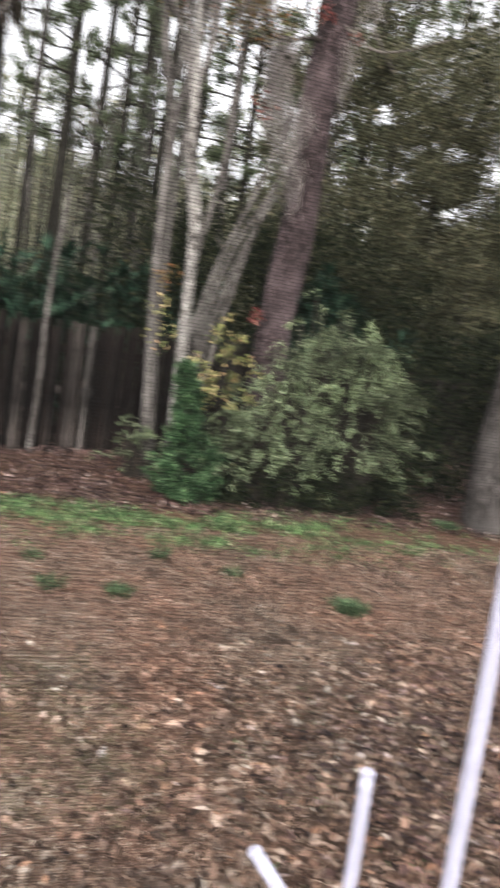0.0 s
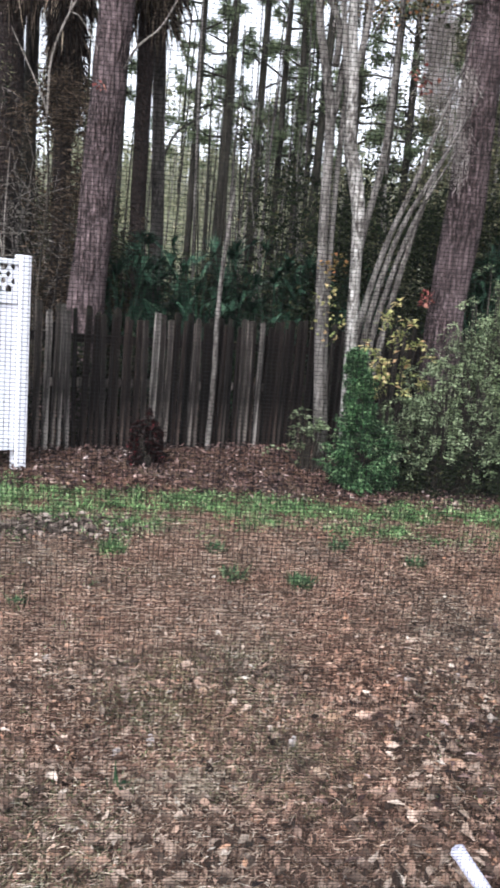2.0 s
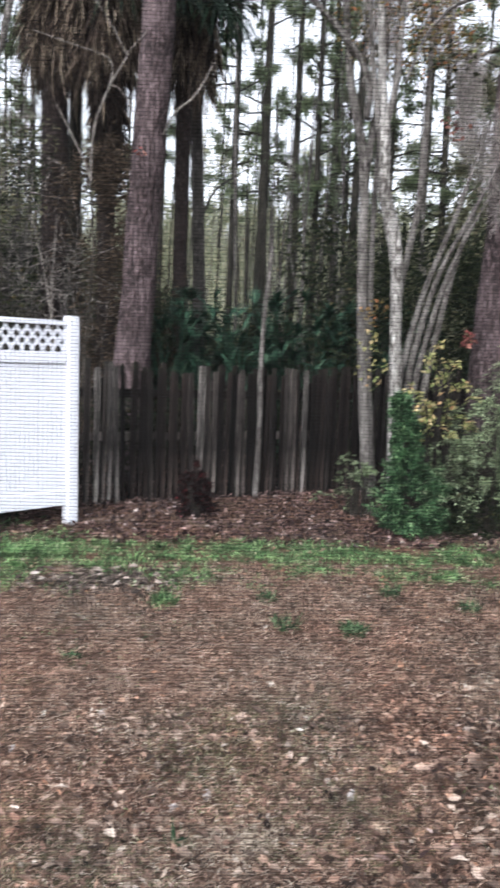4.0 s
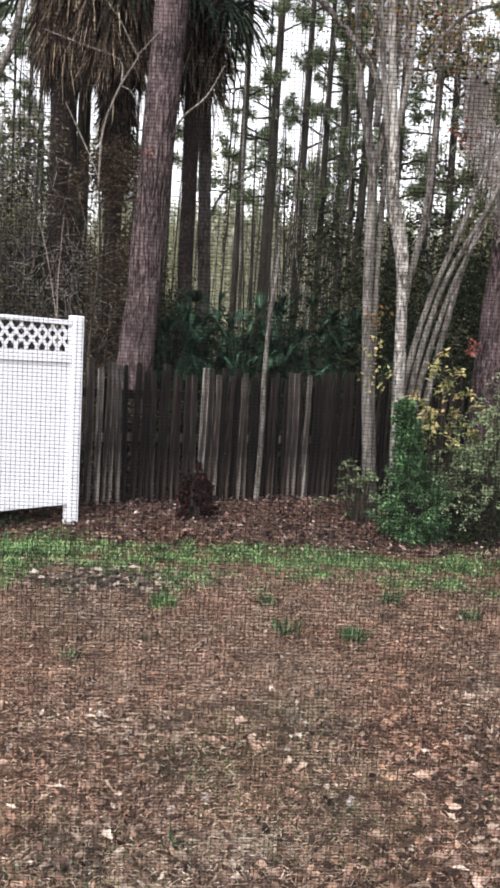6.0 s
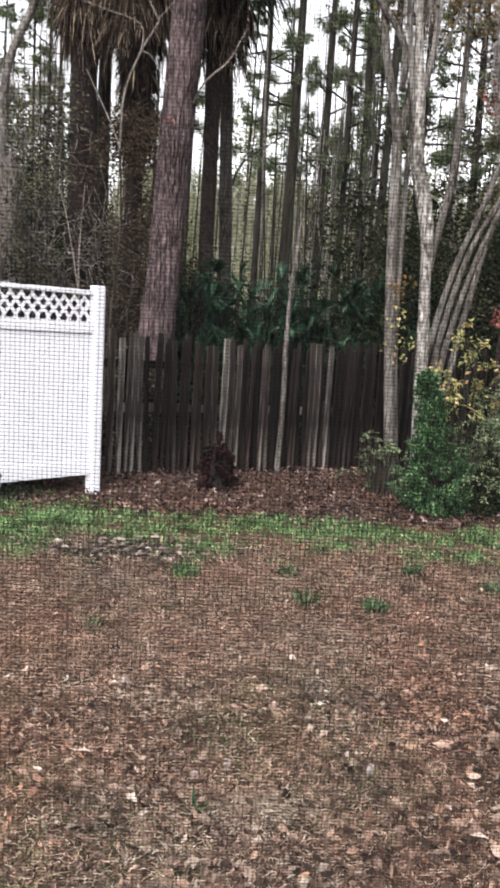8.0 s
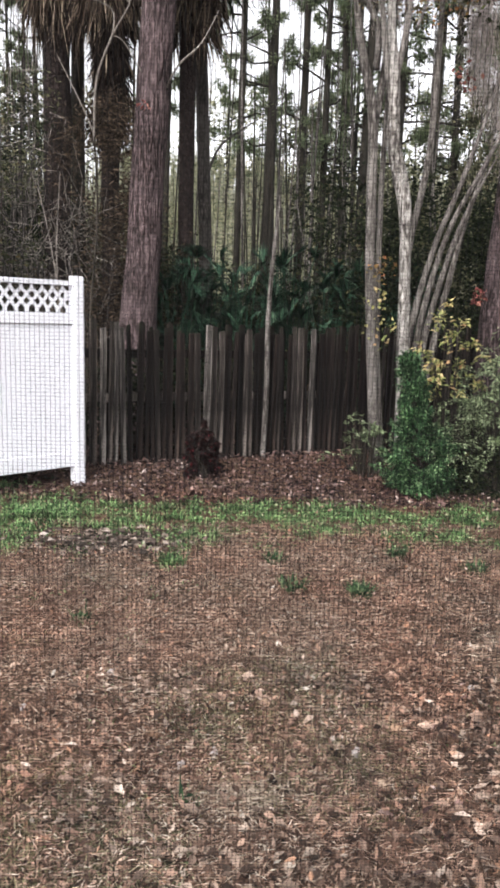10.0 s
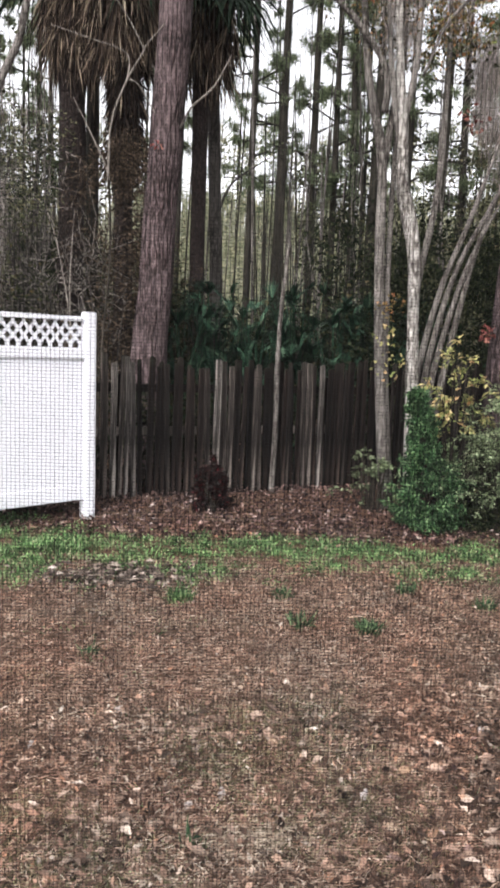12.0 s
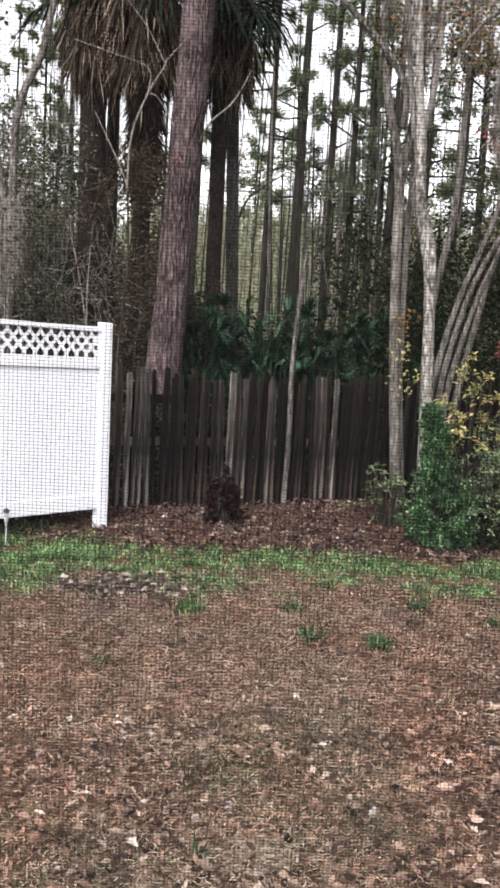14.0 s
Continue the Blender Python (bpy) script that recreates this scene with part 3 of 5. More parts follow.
def build_far_pines():
    for k, (x, y, rad, lean) in enumerate(((0.24, 26, 0.12, 0.012), (1.17, 26, 0.165, 0.017), (2.27, 26, 0.135, 0.009), (3.02, 26, 0.118, 0.004), (3.75, 26, 0.12, -0.015), (4.12, 25.7, 0.15, 0.025), (-2.15, 26, 0.1, 0.02), (5.5, 26.5, 0.13, 0.01), (6.5, 26, 0.11, 0.02), (7.5, 26.5, 0.14, -0.01), (8.6, 25, 0.13, 0.01), (10.1, 26, 0.12, 0.02), (11.2, 25.5, 0.15, 0.005), (12.7, 26, 0.13, -0.01), (14.2, 25.5, 0.14, 0.01))):
        pine([(x, y, 0), (x + lean * 5, y, 5), (x + lean * 10, y, 10), (x + lean * 19, y, 19)], [rad, rad * 0.95, rad * 0.85, rad * 0.3],
             "tall slender pine with bare dark trunk in the woods", 40 + k, 6.6, 18.5, 92, FAR_BARK, 1.5, "woodland pines", 9, 0.19, 0.036, 60)
    r = random.Random(77)
    for k in range(20):
        y = r.uniform(34, 52)
        x = y * r.uniform(-0.36, 0.72)
        rad = r.uniform(0.07, 0.13)
        lean = r.uniform(-0.03, 0.03)
        pine([(x, y, 0), (x + lean * 6, y, 6), (x + lean * 12, y, 12), (x + lean * 24, y, 24)], [rad, rad * 0.9, rad * 0.8, rad * 0.25],
             "tall slender pine with bare dark trunk in the woods", 140 + k, 9, 23.0, 80, FAR_BARK, 1.9, "woodland pines", 7, 0.24, 0.055, 60)


build_far_pines()


def build_woods():
    """The woods beyond: brush, thin stems and a ragged canopy."""
    r = random.Random(9)
    low, pale, dark = Geo(), Geo(), Geo()
    for _ in range(330):
        y = r.uniform(16, 34)
        x = y * r.uniform(-0.42, 0.85)
        z = r.uniform(0.2, 2.6) if x / y < 0.25 else r.uniform(0.2, 4.0)
        leaf_cloud(low, Vector((x, y, z)), r.uniform(0.5, 1.1), 60, r, 0.2, 0.11)
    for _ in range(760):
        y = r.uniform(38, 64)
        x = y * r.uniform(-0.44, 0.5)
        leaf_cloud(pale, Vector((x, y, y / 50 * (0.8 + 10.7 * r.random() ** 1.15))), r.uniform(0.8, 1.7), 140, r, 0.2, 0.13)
    for _ in range(90):
        y = r.uniform(18, 50)
        x = y * r.uniform(-0.42, 0.85)
        h = r.uniform(5, 15)
        lx = r.uniform(-0.06, 0.06)
        rad = r.uniform(0.018, 0.05)
        stems = Geo()
        stems.tube([(x, y, -0.1), (x + lx * h * 0.5 + r.uniform(-0.1, 0.1), y, h * 0.5), (x + lx * h, y, h)], [rad, rad * 0.8, rad * 0.3], 5, cap=False)
        single("bare_sapling", stems, GREY_BARK if r.random() < 0.5 else FAR_BARK, "thin bare stem standing in the woods", "sapling", "woodland saplings", smooth=True)
    for _ in range(38):
        y = r.uniform(20, 36)
        x = y * r.uniform(0.02, 0.17)
        h, lx, rad = r.uniform(8, 14), r.uniform(-0.05, 0.05), r.uniform(0.015, 0.05)
        stems = Geo()
        stems.tube([(x, y, -0.1), (x + lx * h * 0.5 + r.uniform(-0.1, 0.1), y, h * 0.5), (x + lx * h, y, h)], [rad, rad * 0.8, rad * 0.3], 5, cap=False)
        single("bare_sapling", stems, DULL_BARK if r.random() < 0.2 else FAR_BARK, "thin bare stem standing in the woods", "sapling", "woodland saplings", smooth=True)
    for _ in range(46):
        y = r.uniform(24, 40)
        a = r.uniform(0.035, 0.16)
        leaf_cloud(low, Vector((y * a, y, y * r.uniform(0.06, 0.3))), r.uniform(0.4, 1.0), 110, r, 0.15, 0.06)
    olive = Geo()
    for _ in range(185):
        y = r.uniform(15, 34)
        x = y * r.uniform(0.33, 0.95)
        # Low boughs take the shade-darkened leaf, high ones the lighter olive.
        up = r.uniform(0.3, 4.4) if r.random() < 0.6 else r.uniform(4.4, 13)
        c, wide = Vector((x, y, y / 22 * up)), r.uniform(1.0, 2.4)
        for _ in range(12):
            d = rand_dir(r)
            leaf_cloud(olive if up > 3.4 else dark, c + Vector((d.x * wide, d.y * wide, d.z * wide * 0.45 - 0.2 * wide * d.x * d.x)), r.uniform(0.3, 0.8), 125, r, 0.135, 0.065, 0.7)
    for _ in range(120):
        y = r.uniform(15, 30)
        x = y * r.uniform(0.5, 1.0)
        c = Vector((x, y, y / 22 * r.uniform(4.0, 13.0)))
        for _ in range(8):
            leaf_cloud(olive, c + rand_dir(r) * r.uniform(0.4, 1.7), r.uniform(0.3, 0.8), 110, r, 0.135, 0.065, 0.7)
    for _ in range(165):
        y = r.uniform(13, 19)
        x = y * r.uniform(-0.4, -0.09)
        leaf_cloud(low, Vector((x, y, r.uniform(0.8, 5.2) if x / y < -0.2 else r.uniform(0.5, 3.6))), r.uniform(0.3, 0.7), 130, r, 0.085, 0.05)
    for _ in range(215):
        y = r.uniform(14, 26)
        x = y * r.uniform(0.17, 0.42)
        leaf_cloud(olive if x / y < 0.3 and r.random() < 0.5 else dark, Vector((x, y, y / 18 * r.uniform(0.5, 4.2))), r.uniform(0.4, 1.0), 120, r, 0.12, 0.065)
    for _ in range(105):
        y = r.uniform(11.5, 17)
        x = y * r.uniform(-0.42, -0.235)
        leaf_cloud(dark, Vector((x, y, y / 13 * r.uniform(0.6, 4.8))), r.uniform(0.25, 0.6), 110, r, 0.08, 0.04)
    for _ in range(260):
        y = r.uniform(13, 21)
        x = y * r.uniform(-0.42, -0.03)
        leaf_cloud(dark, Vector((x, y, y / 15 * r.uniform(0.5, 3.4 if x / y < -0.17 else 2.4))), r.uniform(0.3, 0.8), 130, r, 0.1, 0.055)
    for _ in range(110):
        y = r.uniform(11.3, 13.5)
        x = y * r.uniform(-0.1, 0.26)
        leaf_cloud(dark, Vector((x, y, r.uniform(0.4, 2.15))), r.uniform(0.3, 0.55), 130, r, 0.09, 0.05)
    for _ in range(120):
        y = r.uniform(28, 44)
        a = 0.085 + 0.26 * r.random() ** 0.8
        leaf_cloud(olive if r.random() < 0.5 else dark, Vector((y * a, y, y * r.uniform(0.1, 0.24 + 0.55 * a))), r.uniform(0.5, 1.1), 120, r, 0.17, 0.09)
    for _ in range(46):
        y = r.uniform(11.5, 19)
        x = y * (r.uniform(-0.43, -0.22) if r.random() < 0.55 else r.uniform(-0.06, 0.3))
        h, lx, rad = r.uniform(3.5, 8), r.uniform(-0.07, 0.07), r.uniform(0.008, 0.024)
        stems = Geo()
        stems.tube([(x, y, -0.1), (x + lx * h * 0.4 + r.uniform(-0.12, 0.12), y, h * 0.4), (x + lx * h * 0.7 + r.uniform(-0.12, 0.12), y, h * 0.7), (x + lx * h, y, h)], [rad, rad * 0.8, rad * 0.6, rad * 0.3], 5, cap=False)
        single("bare_sapling", stems, GREY_BARK if r.random() < 0.6 else FAR_BARK, "thin bare stem standing in the woods", "sapling", "woodland saplings", smooth=True)
    rust = Geo()
    for _ in range(120):
        x, y = r.gauss(-1.5, 0.42), r.uniform(9.8, 11.6)
        leaf_cloud(rust, Vector((x, y, 0.7 + 3.6 * r.random() ** 1.3)), r.uniform(0.15, 0.42), 90, r, 0.1, 0.02, 1.4)
    single("dead_fern_brush", rust, RUST_LEAF, "rusty dead ferns and vines between the palms", "brush", kind="stuff")
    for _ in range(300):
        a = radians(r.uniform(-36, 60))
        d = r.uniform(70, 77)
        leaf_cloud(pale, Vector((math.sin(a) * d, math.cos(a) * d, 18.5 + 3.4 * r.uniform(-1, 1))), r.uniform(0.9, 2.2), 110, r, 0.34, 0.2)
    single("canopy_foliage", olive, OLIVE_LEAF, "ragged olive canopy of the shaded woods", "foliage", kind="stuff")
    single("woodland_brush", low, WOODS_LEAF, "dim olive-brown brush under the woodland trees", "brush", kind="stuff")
    single("far_foliage", pale, PALE_LEAF, "pale foliage deep in the woods, haze put into its colour", "foliage", kind="stuff")
    single("shaded_foliage", dark, DARK_LEAF, "dense green foliage of the woods, darkened for shade", "foliage", kind="stuff")


build_woods()


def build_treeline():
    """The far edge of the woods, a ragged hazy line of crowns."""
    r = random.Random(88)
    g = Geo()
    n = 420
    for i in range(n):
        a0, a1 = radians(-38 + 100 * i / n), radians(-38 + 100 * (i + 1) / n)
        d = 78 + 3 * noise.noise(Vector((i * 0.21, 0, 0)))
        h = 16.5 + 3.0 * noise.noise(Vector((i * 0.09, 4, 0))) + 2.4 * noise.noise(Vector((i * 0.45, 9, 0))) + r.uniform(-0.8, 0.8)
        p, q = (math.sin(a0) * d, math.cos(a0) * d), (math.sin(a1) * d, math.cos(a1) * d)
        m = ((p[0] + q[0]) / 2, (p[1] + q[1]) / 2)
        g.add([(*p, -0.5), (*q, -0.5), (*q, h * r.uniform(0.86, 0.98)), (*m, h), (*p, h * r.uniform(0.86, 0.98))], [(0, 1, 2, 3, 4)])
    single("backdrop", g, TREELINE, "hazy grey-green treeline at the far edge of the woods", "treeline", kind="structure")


build_treeline()


# ---- cabbage palms ----
def fan_leaf(g, p, d, r, size, width, droop, n=13):
    """A fan of narrow blades from the end of a stalk."""
    side = d.cross(Vector((0, 0, 1)))
    side = side.normalized() if side.length > 1e-3 else Vector((1, 0, 0))
    side = Matrix.Rotation(r.uniform(-1.3, 1.3), 3, d) @ side
    for k in range(n):
        a = (k / (n - 1) - 0.5) * 2.7
        v = d * math.cos(a) + side * math.sin(a) + Vector((0, 0, r.uniform(-0.08, 0.08)))
        g.blade(p, v, size * (0.72 + 0.28 * math.cos(a)) * r.uniform(0.85, 1.1), width, droop * r.uniform(0.6, 1.4))


def palm(x, y, rad, crown_z, label, seed, skirt=(1.0, 1.7), green=20, dry=90, shag=0.0, lean=0.0):
    r = random.Random(seed)
    top = thing("cabbage_palm", x, y, gz(x, y), label, "palm tree", "palms behind the fence")
    g = Geo()
    line, radii = smooth_line([(x, y, -0.1), (x + lean * 1.5, y, 1.5), (x + lean * 3, y, 3.2), (x + lean * crown_z, y, crown_z + 0.3)], [rad * 1.1, rad, rad * 0.98, rad], 8)
    g.tube(line, radii, 14, 0.22)
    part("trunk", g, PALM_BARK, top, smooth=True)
    head = Vector((x + lean * crown_z, y, crown_z))
    g = Geo()
    for _ in range(dry):
        a = r.uniform(0, 2 * math.pi)
        out = Vector((math.cos(a), math.sin(a), 0))
        start = head + out * rad * 0.8 + Vector((0, 0, r.uniform(-0.5, 0.7)))
        elbow = start + out * r.uniform(0.08, 0.5) * skirt[0] + Vector((0, 0, r.uniform(-0.3, 0.2)))
        g.tube([start, elbow], [0.014, 0.01], 4, cap=False)
        lead = (Vector((0, 0, -1)) + out * r.uniform(-0.2, 0.35) + rand_dir(r) * 0.25).normalized()
        size = skirt[1] * r.uniform(0.35, 0.75)
        for _ in range(22):
            d = (lead + rand_dir(r) * 0.28).normalized()
            g.blade(elbow + rand_dir(r) * 0.06, d, size * r.uniform(0.5, 1.1), r.uniform(0.01, 0.03), r.uniform(-0.15, 0.5), up=rand_dir(r))
    part("dry_skirt", g, DRY_FROND, top, "hanging dead tan-brown fronds", kind="stuff")
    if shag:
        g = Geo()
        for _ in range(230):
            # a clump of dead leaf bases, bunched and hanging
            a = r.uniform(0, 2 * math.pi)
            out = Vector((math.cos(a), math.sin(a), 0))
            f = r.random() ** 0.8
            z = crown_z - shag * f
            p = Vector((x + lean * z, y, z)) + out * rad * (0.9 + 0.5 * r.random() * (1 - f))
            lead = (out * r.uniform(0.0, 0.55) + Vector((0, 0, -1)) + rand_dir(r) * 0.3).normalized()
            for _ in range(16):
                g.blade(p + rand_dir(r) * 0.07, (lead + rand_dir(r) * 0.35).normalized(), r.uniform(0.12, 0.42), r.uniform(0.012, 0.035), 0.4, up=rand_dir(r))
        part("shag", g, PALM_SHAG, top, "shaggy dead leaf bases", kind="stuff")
    g = Geo()
    for _ in range(green):
        a = r.uniform(0, 2 * math.pi)
        e = r.uniform(-0.5, 1.0)
        out = Vector((math.cos(a), math.sin(a), e)).normalized()
        q = head + Vector((0, 0, 0.4)) + out * r.uniform(0.5, 1.0)
        g.tube([head + Vector((0, 0, 0.3)), q], [0.016, 0.01], 4, cap=False)
        fan_leaf(g, q, out, r, r.uniform(0.7, 1.0), 0.05, 0.8)
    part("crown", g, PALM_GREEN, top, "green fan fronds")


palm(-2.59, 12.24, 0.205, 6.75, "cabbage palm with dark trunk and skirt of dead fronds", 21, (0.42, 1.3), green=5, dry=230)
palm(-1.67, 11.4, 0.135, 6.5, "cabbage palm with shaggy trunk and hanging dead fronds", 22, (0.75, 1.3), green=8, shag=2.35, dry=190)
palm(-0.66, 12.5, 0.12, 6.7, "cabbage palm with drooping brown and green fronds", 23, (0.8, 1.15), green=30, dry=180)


def thin_trunk(name, lines, bark_mat, label, category="tree", group="", seg=8, lumps=0.1, leaves=None, limb_mat=None):
    """A tree of a few stems; leaves: (centre, radius, count, length, width, material) clusters."""
    base = lines[0][0][0]
    top = thing(name, base[0], base[1], gz(base[0], base[1]), label, category, group)
    for k, (pts, radii) in enumerate(lines):
        line, rad = smooth_line(pts, radii, 5)
        g = Geo()
        g.tube(line, rad, seg, lumps)
        part("trunk" if k == 0 else "limb", g, bark_mat if k == 0 else limb_mat or bark_mat, top, smooth=True)
    r = random.Random(len(label) + int(base[0] * 100))
    for mat in dict.fromkeys(l[5] for l in leaves or ()):
        g = Geo()
        for c, rad, n, length, width, m in leaves:
            if m is mat:
                leaf_cloud(g, Vector(c), rad, n, r, length, width)
        part("foliage", g, mat, top, kind="stuff")
    return top


def build_pale_trees():
    thin_trunk("pale_tree", [
        ([(1.79, 7.5, -0.1), (1.74, 7.5, 0.66), (1.73, 7.5, 1.33), (1.71, 7.51, 1.87), (1.69, 7.51, 2.52), (1.62, 7.53, 2.89), (1.54, 7.54, 3.21), (1.52, 7.55, 3.73), (1.47, 7.56, 4.25), (1.39, 7.57, 5.4)],
         [0.072, 0.054, 0.053, 0.055, 0.06, 0.065, 0.06, 0.048, 0.04, 0.028]),
        ([(1.55, 7.54, 3.3), (1.44, 7.58, 3.9), (1.36, 7.6, 4.6), (1.3, 7.6, 5.3)], [0.034, 0.028, 0.024, 0.018]),
        ([(1.52, 7.55, 3.75), (1.62, 7.58, 4.3), (1.66, 7.6, 5.3)], [0.034, 0.03, 0.022])],
        PALE_BARK, "slender tree with pale lichen-covered bark", seg=10, lumps=0.25, limb_mat=GREY_BARK,
        leaves=[((1.1, 7.8, 4.8), 0.55, 420, 0.04, 0.026, WOODS_LEAF), ((1.6, 7.9, 5.0), 0.6, 640, 0.048, 0.032, AUTUMN_LEAF), ((2.0, 7.95, 4.8), 0.5, 420, 0.045, 0.03, AUTUMN_LEAF), ((2.2, 8.0, 5.0), 0.55, 110, 0.05, 0.032, YELLOW_LEAF), ((1.7, 7.9, 4.7), 0.5, 260, 0.045, 0.03, OLIVE_LEAF), ((1.9, 8.0, 5.0), 0.5, 200, 0.055, 0.035, WOODS_LEAF)])
    thin_trunk("grey_tree", [
        ([(1.58, 7.78, -0.1), (1.43, 7.77, 1.87), (1.4, 7.78, 2.7), (1.37, 7.78, 3.52), (1.2, 7.8, 4.32), (1.1, 7.8, 5.5)], [0.058, 0.052, 0.05, 0.048, 0.04, 0.025]),
        ([(1.68, 7.95, 0.0), (1.56, 7.93, 1.2), (1.53, 7.93, 2.0), (1.52, 7.92, 3.0), (1.55, 7.9, 4.2), (1.6, 7.9, 5.6)], [0.034, 0.031, 0.03, 0.028, 0.025, 0.018]),
        ([(1.38, 7.78, 3.3), (1.5, 7.85, 4.2), (1.55, 7.9, 5.4)], [0.04, 0.035, 0.02]),
        ([(1.38, 7.76, 3.9), (1.36, 7.72, 4.3), (1.06, 7.72, 4.72), (0.6, 7.77, 5.19), (0.3, 7.8, 5.6)], [0.036, 0.032, 0.03, 0.027, 0.015]),
        ([(1.7, 7.6, 4.2), (1.85, 7.57, 4.59), (1.95, 7.55, 4.74), (2.14, 7.5, 4.9), (2.5, 7.45, 5.0)], [0.012, 0.014, 0.016, 0.018, 0.02])],
        GREY_BARK, "slender grey-barked tree beside the pale one", lumps=0.12,
        leaves=[((1.55, 7.72, 1.45), 0.2, 40, 0.055, 0.04, YELLOW_LEAF), ((1.52, 7.68, 2.05), 0.17, 44, 0.05, 0.038, AUTUMN_LEAF), ((1.5, 7.66, 1.75), 0.12, 26, 0.05, 0.036, YELLOW_LEAF)])
    thin_trunk("multi_stem_tree", [
        ([(1.95, 7.95, -0.1), (1.86, 7.92, 1.08), (1.92, 7.9, 1.67), (2.08, 7.85, 2.35), (2.33, 7.8, 3.05), (2.72, 7.8, 4.3)], [0.041, 0.034, 0.033, 0.030, 0.025, 0.004]),
        ([(1.98, 7.95, 0.2), (1.93, 7.9, 1.09), (2.02, 7.87, 1.79), (2.2, 7.83, 2.47), (2.45, 7.76, 3.0), (2.85, 7.7, 3.85)], [0.037, 0.033, 0.031, 0.027, 0.023, 0.004]),
        ([(2.0, 7.95, 0.2), (2.0, 7.88, 1.12), (2.08, 7.86, 1.67), (2.3, 7.8, 2.5), (2.62, 7.74, 3.2)], [0.037, 0.033, 0.030, 0.025, 0.004]),
        ([(2.0, 7.98, 0.2), (2.12, 7.9, 1.25), (2.24, 7.85, 2.0), (2.4, 7.8, 2.75), (2.62, 7.72, 3.4)], [0.037, 0.034, 0.031, 0.025, 0.004]),
        ([(1.9, 7.98, 0.2), (1.8, 7.95, 1.3), (1.82, 7.95, 2.2), (1.98, 7.95, 3.2), (2.02, 7.95, 4.4), (2.0, 7.95, 5.4)], [0.045, 0.04, 0.036, 0.032, 0.028, 0.02])],
        GREY_BARK, "clump of arching slim grey stems", lumps=0.3)
    thin_trunk("dark_trunk_tree", [([(-2.46, 13.3, -0.1), (-2.47, 13.3, 2.2), (-2.47, 13.3, 5.5), (-2.4, 13.3, 9.0)], [0.13, 0.115, 0.105, 0.06]),
                                    ([(-2.62, 13.0, 3.2), (-2.44, 12.92, 3.25), (-2.3, 12.85, 3.32), (-2.2, 12.8, 3.45)], [0.05, 0.035, 0.025, 0.012])],
               FAR_BARK, "straight dark tree trunk beside the palm", seg=10,
               leaves=[((-2.4, 13.3, 8.5), 1.2, 400, 0.1, 0.06, DARK_LEAF)])
    thin_trunk("sapling", [([(0.425, 8.2, -0.05), (0.434, 8.2, 0.12), (0.453, 8.21, 0.77), (0.448, 8.21, 1.46), (0.475, 8.22, 2.08), (0.518, 8.22, 2.55), (0.535, 8.22, 2.8)], [0.036, 0.033, 0.03, 0.026, 0.023, 0.018, 0.008])],
               GREY_BARK, "thin pale sapling standing against the wooden fence", seg=8)
    thin_trunk("slender_tree", [([(-0.33, 13.4, -0.1), (-0.37, 13.4, 2.6), (-0.42, 13.4, 4.0), (-0.47, 13.4, 5.3), (-0.55, 13.4, 8.5)], [0.13, 0.115, 0.11, 0.105, 0.06])],
               DULL_BARK, "straight grey tree trunk close behind the palms", seg=10,
               leaves=[((-0.3, 13.4, 8.2), 1.1, 300, 0.1, 0.06, DARK_LEAF)])
    thin_trunk("bare_arching_tree", [([(-0.5, 14.0, -0.1), (-0.46, 14.0, 2.5), (-0.42, 14.0, 3.6), (-0.34, 14.0, 4.1), (-0.18, 14.0, 4.47), (0.06, 14.0, 4.68), (0.5, 14.0, 4.97)], [0.04, 0.032, 0.026, 0.023, 0.02, 0.016, 0.008])],
               DULL_BARK, "bare thin tree arching over behind the palms", seg=7)
    thin_trunk("leaning_tree", [
        ([(-3.02, 9.5, -0.1), (-2.98, 9.5, 2.0), (-2.95, 9.5, 3.4), (-2.93, 9.5, 4.2), (-2.84, 9.5, 4.63), (-2.64, 9.5, 5.06), (-2.55, 9.5, 5.45), (-2.35, 9.5, 6.3)], [0.055, 0.05, 0.046, 0.045, 0.045, 0.044, 0.042, 0.03]),
        ([(-3.0, 9.55, 3.0), (-3.2, 9.6, 4.2), (-3.25, 9.6, 5.5)], [0.04, 0.035, 0.02])],
        GREY_BARK, "leaning grey tree with a bent trunk", lumps=0.1,
        leaves=[((-2.9, 9.3, 2.9), 0.55, 260, 0.07, 0.04, WOODS_LEAF), ((-3.3, 10.2, 3.6), 0.7, 300, 0.07, 0.04, WOODS_LEAF), ((-2.7, 10.3, 2.2), 0.5, 240, 0.07, 0.04, WOODS_LEAF), ((-3.0, 9.6, 5.4), 0.45, 45, 0.08, 0.05, WOODS_LEAF), ((-2.75, 9.6, 3.9), 0.3, 150, 0.06, 0.03, OLIVE_LEAF), ((-2.5, 9.8, 3.3), 0.35, 170, 0.06, 0.03, OLIVE_LEAF), ((-3.2, 9.9, 4.5), 0.45, 200, 0.06, 0.03, OLIVE_LEAF), ((-2.9, 9.4, 2.5), 0.3, 140, 0.06, 0.03, OLIVE_LEAF), ((-2.3, 10.0, 4.2), 0.3, 90, 0.06, 0.03, OLIVE_LEAF)])
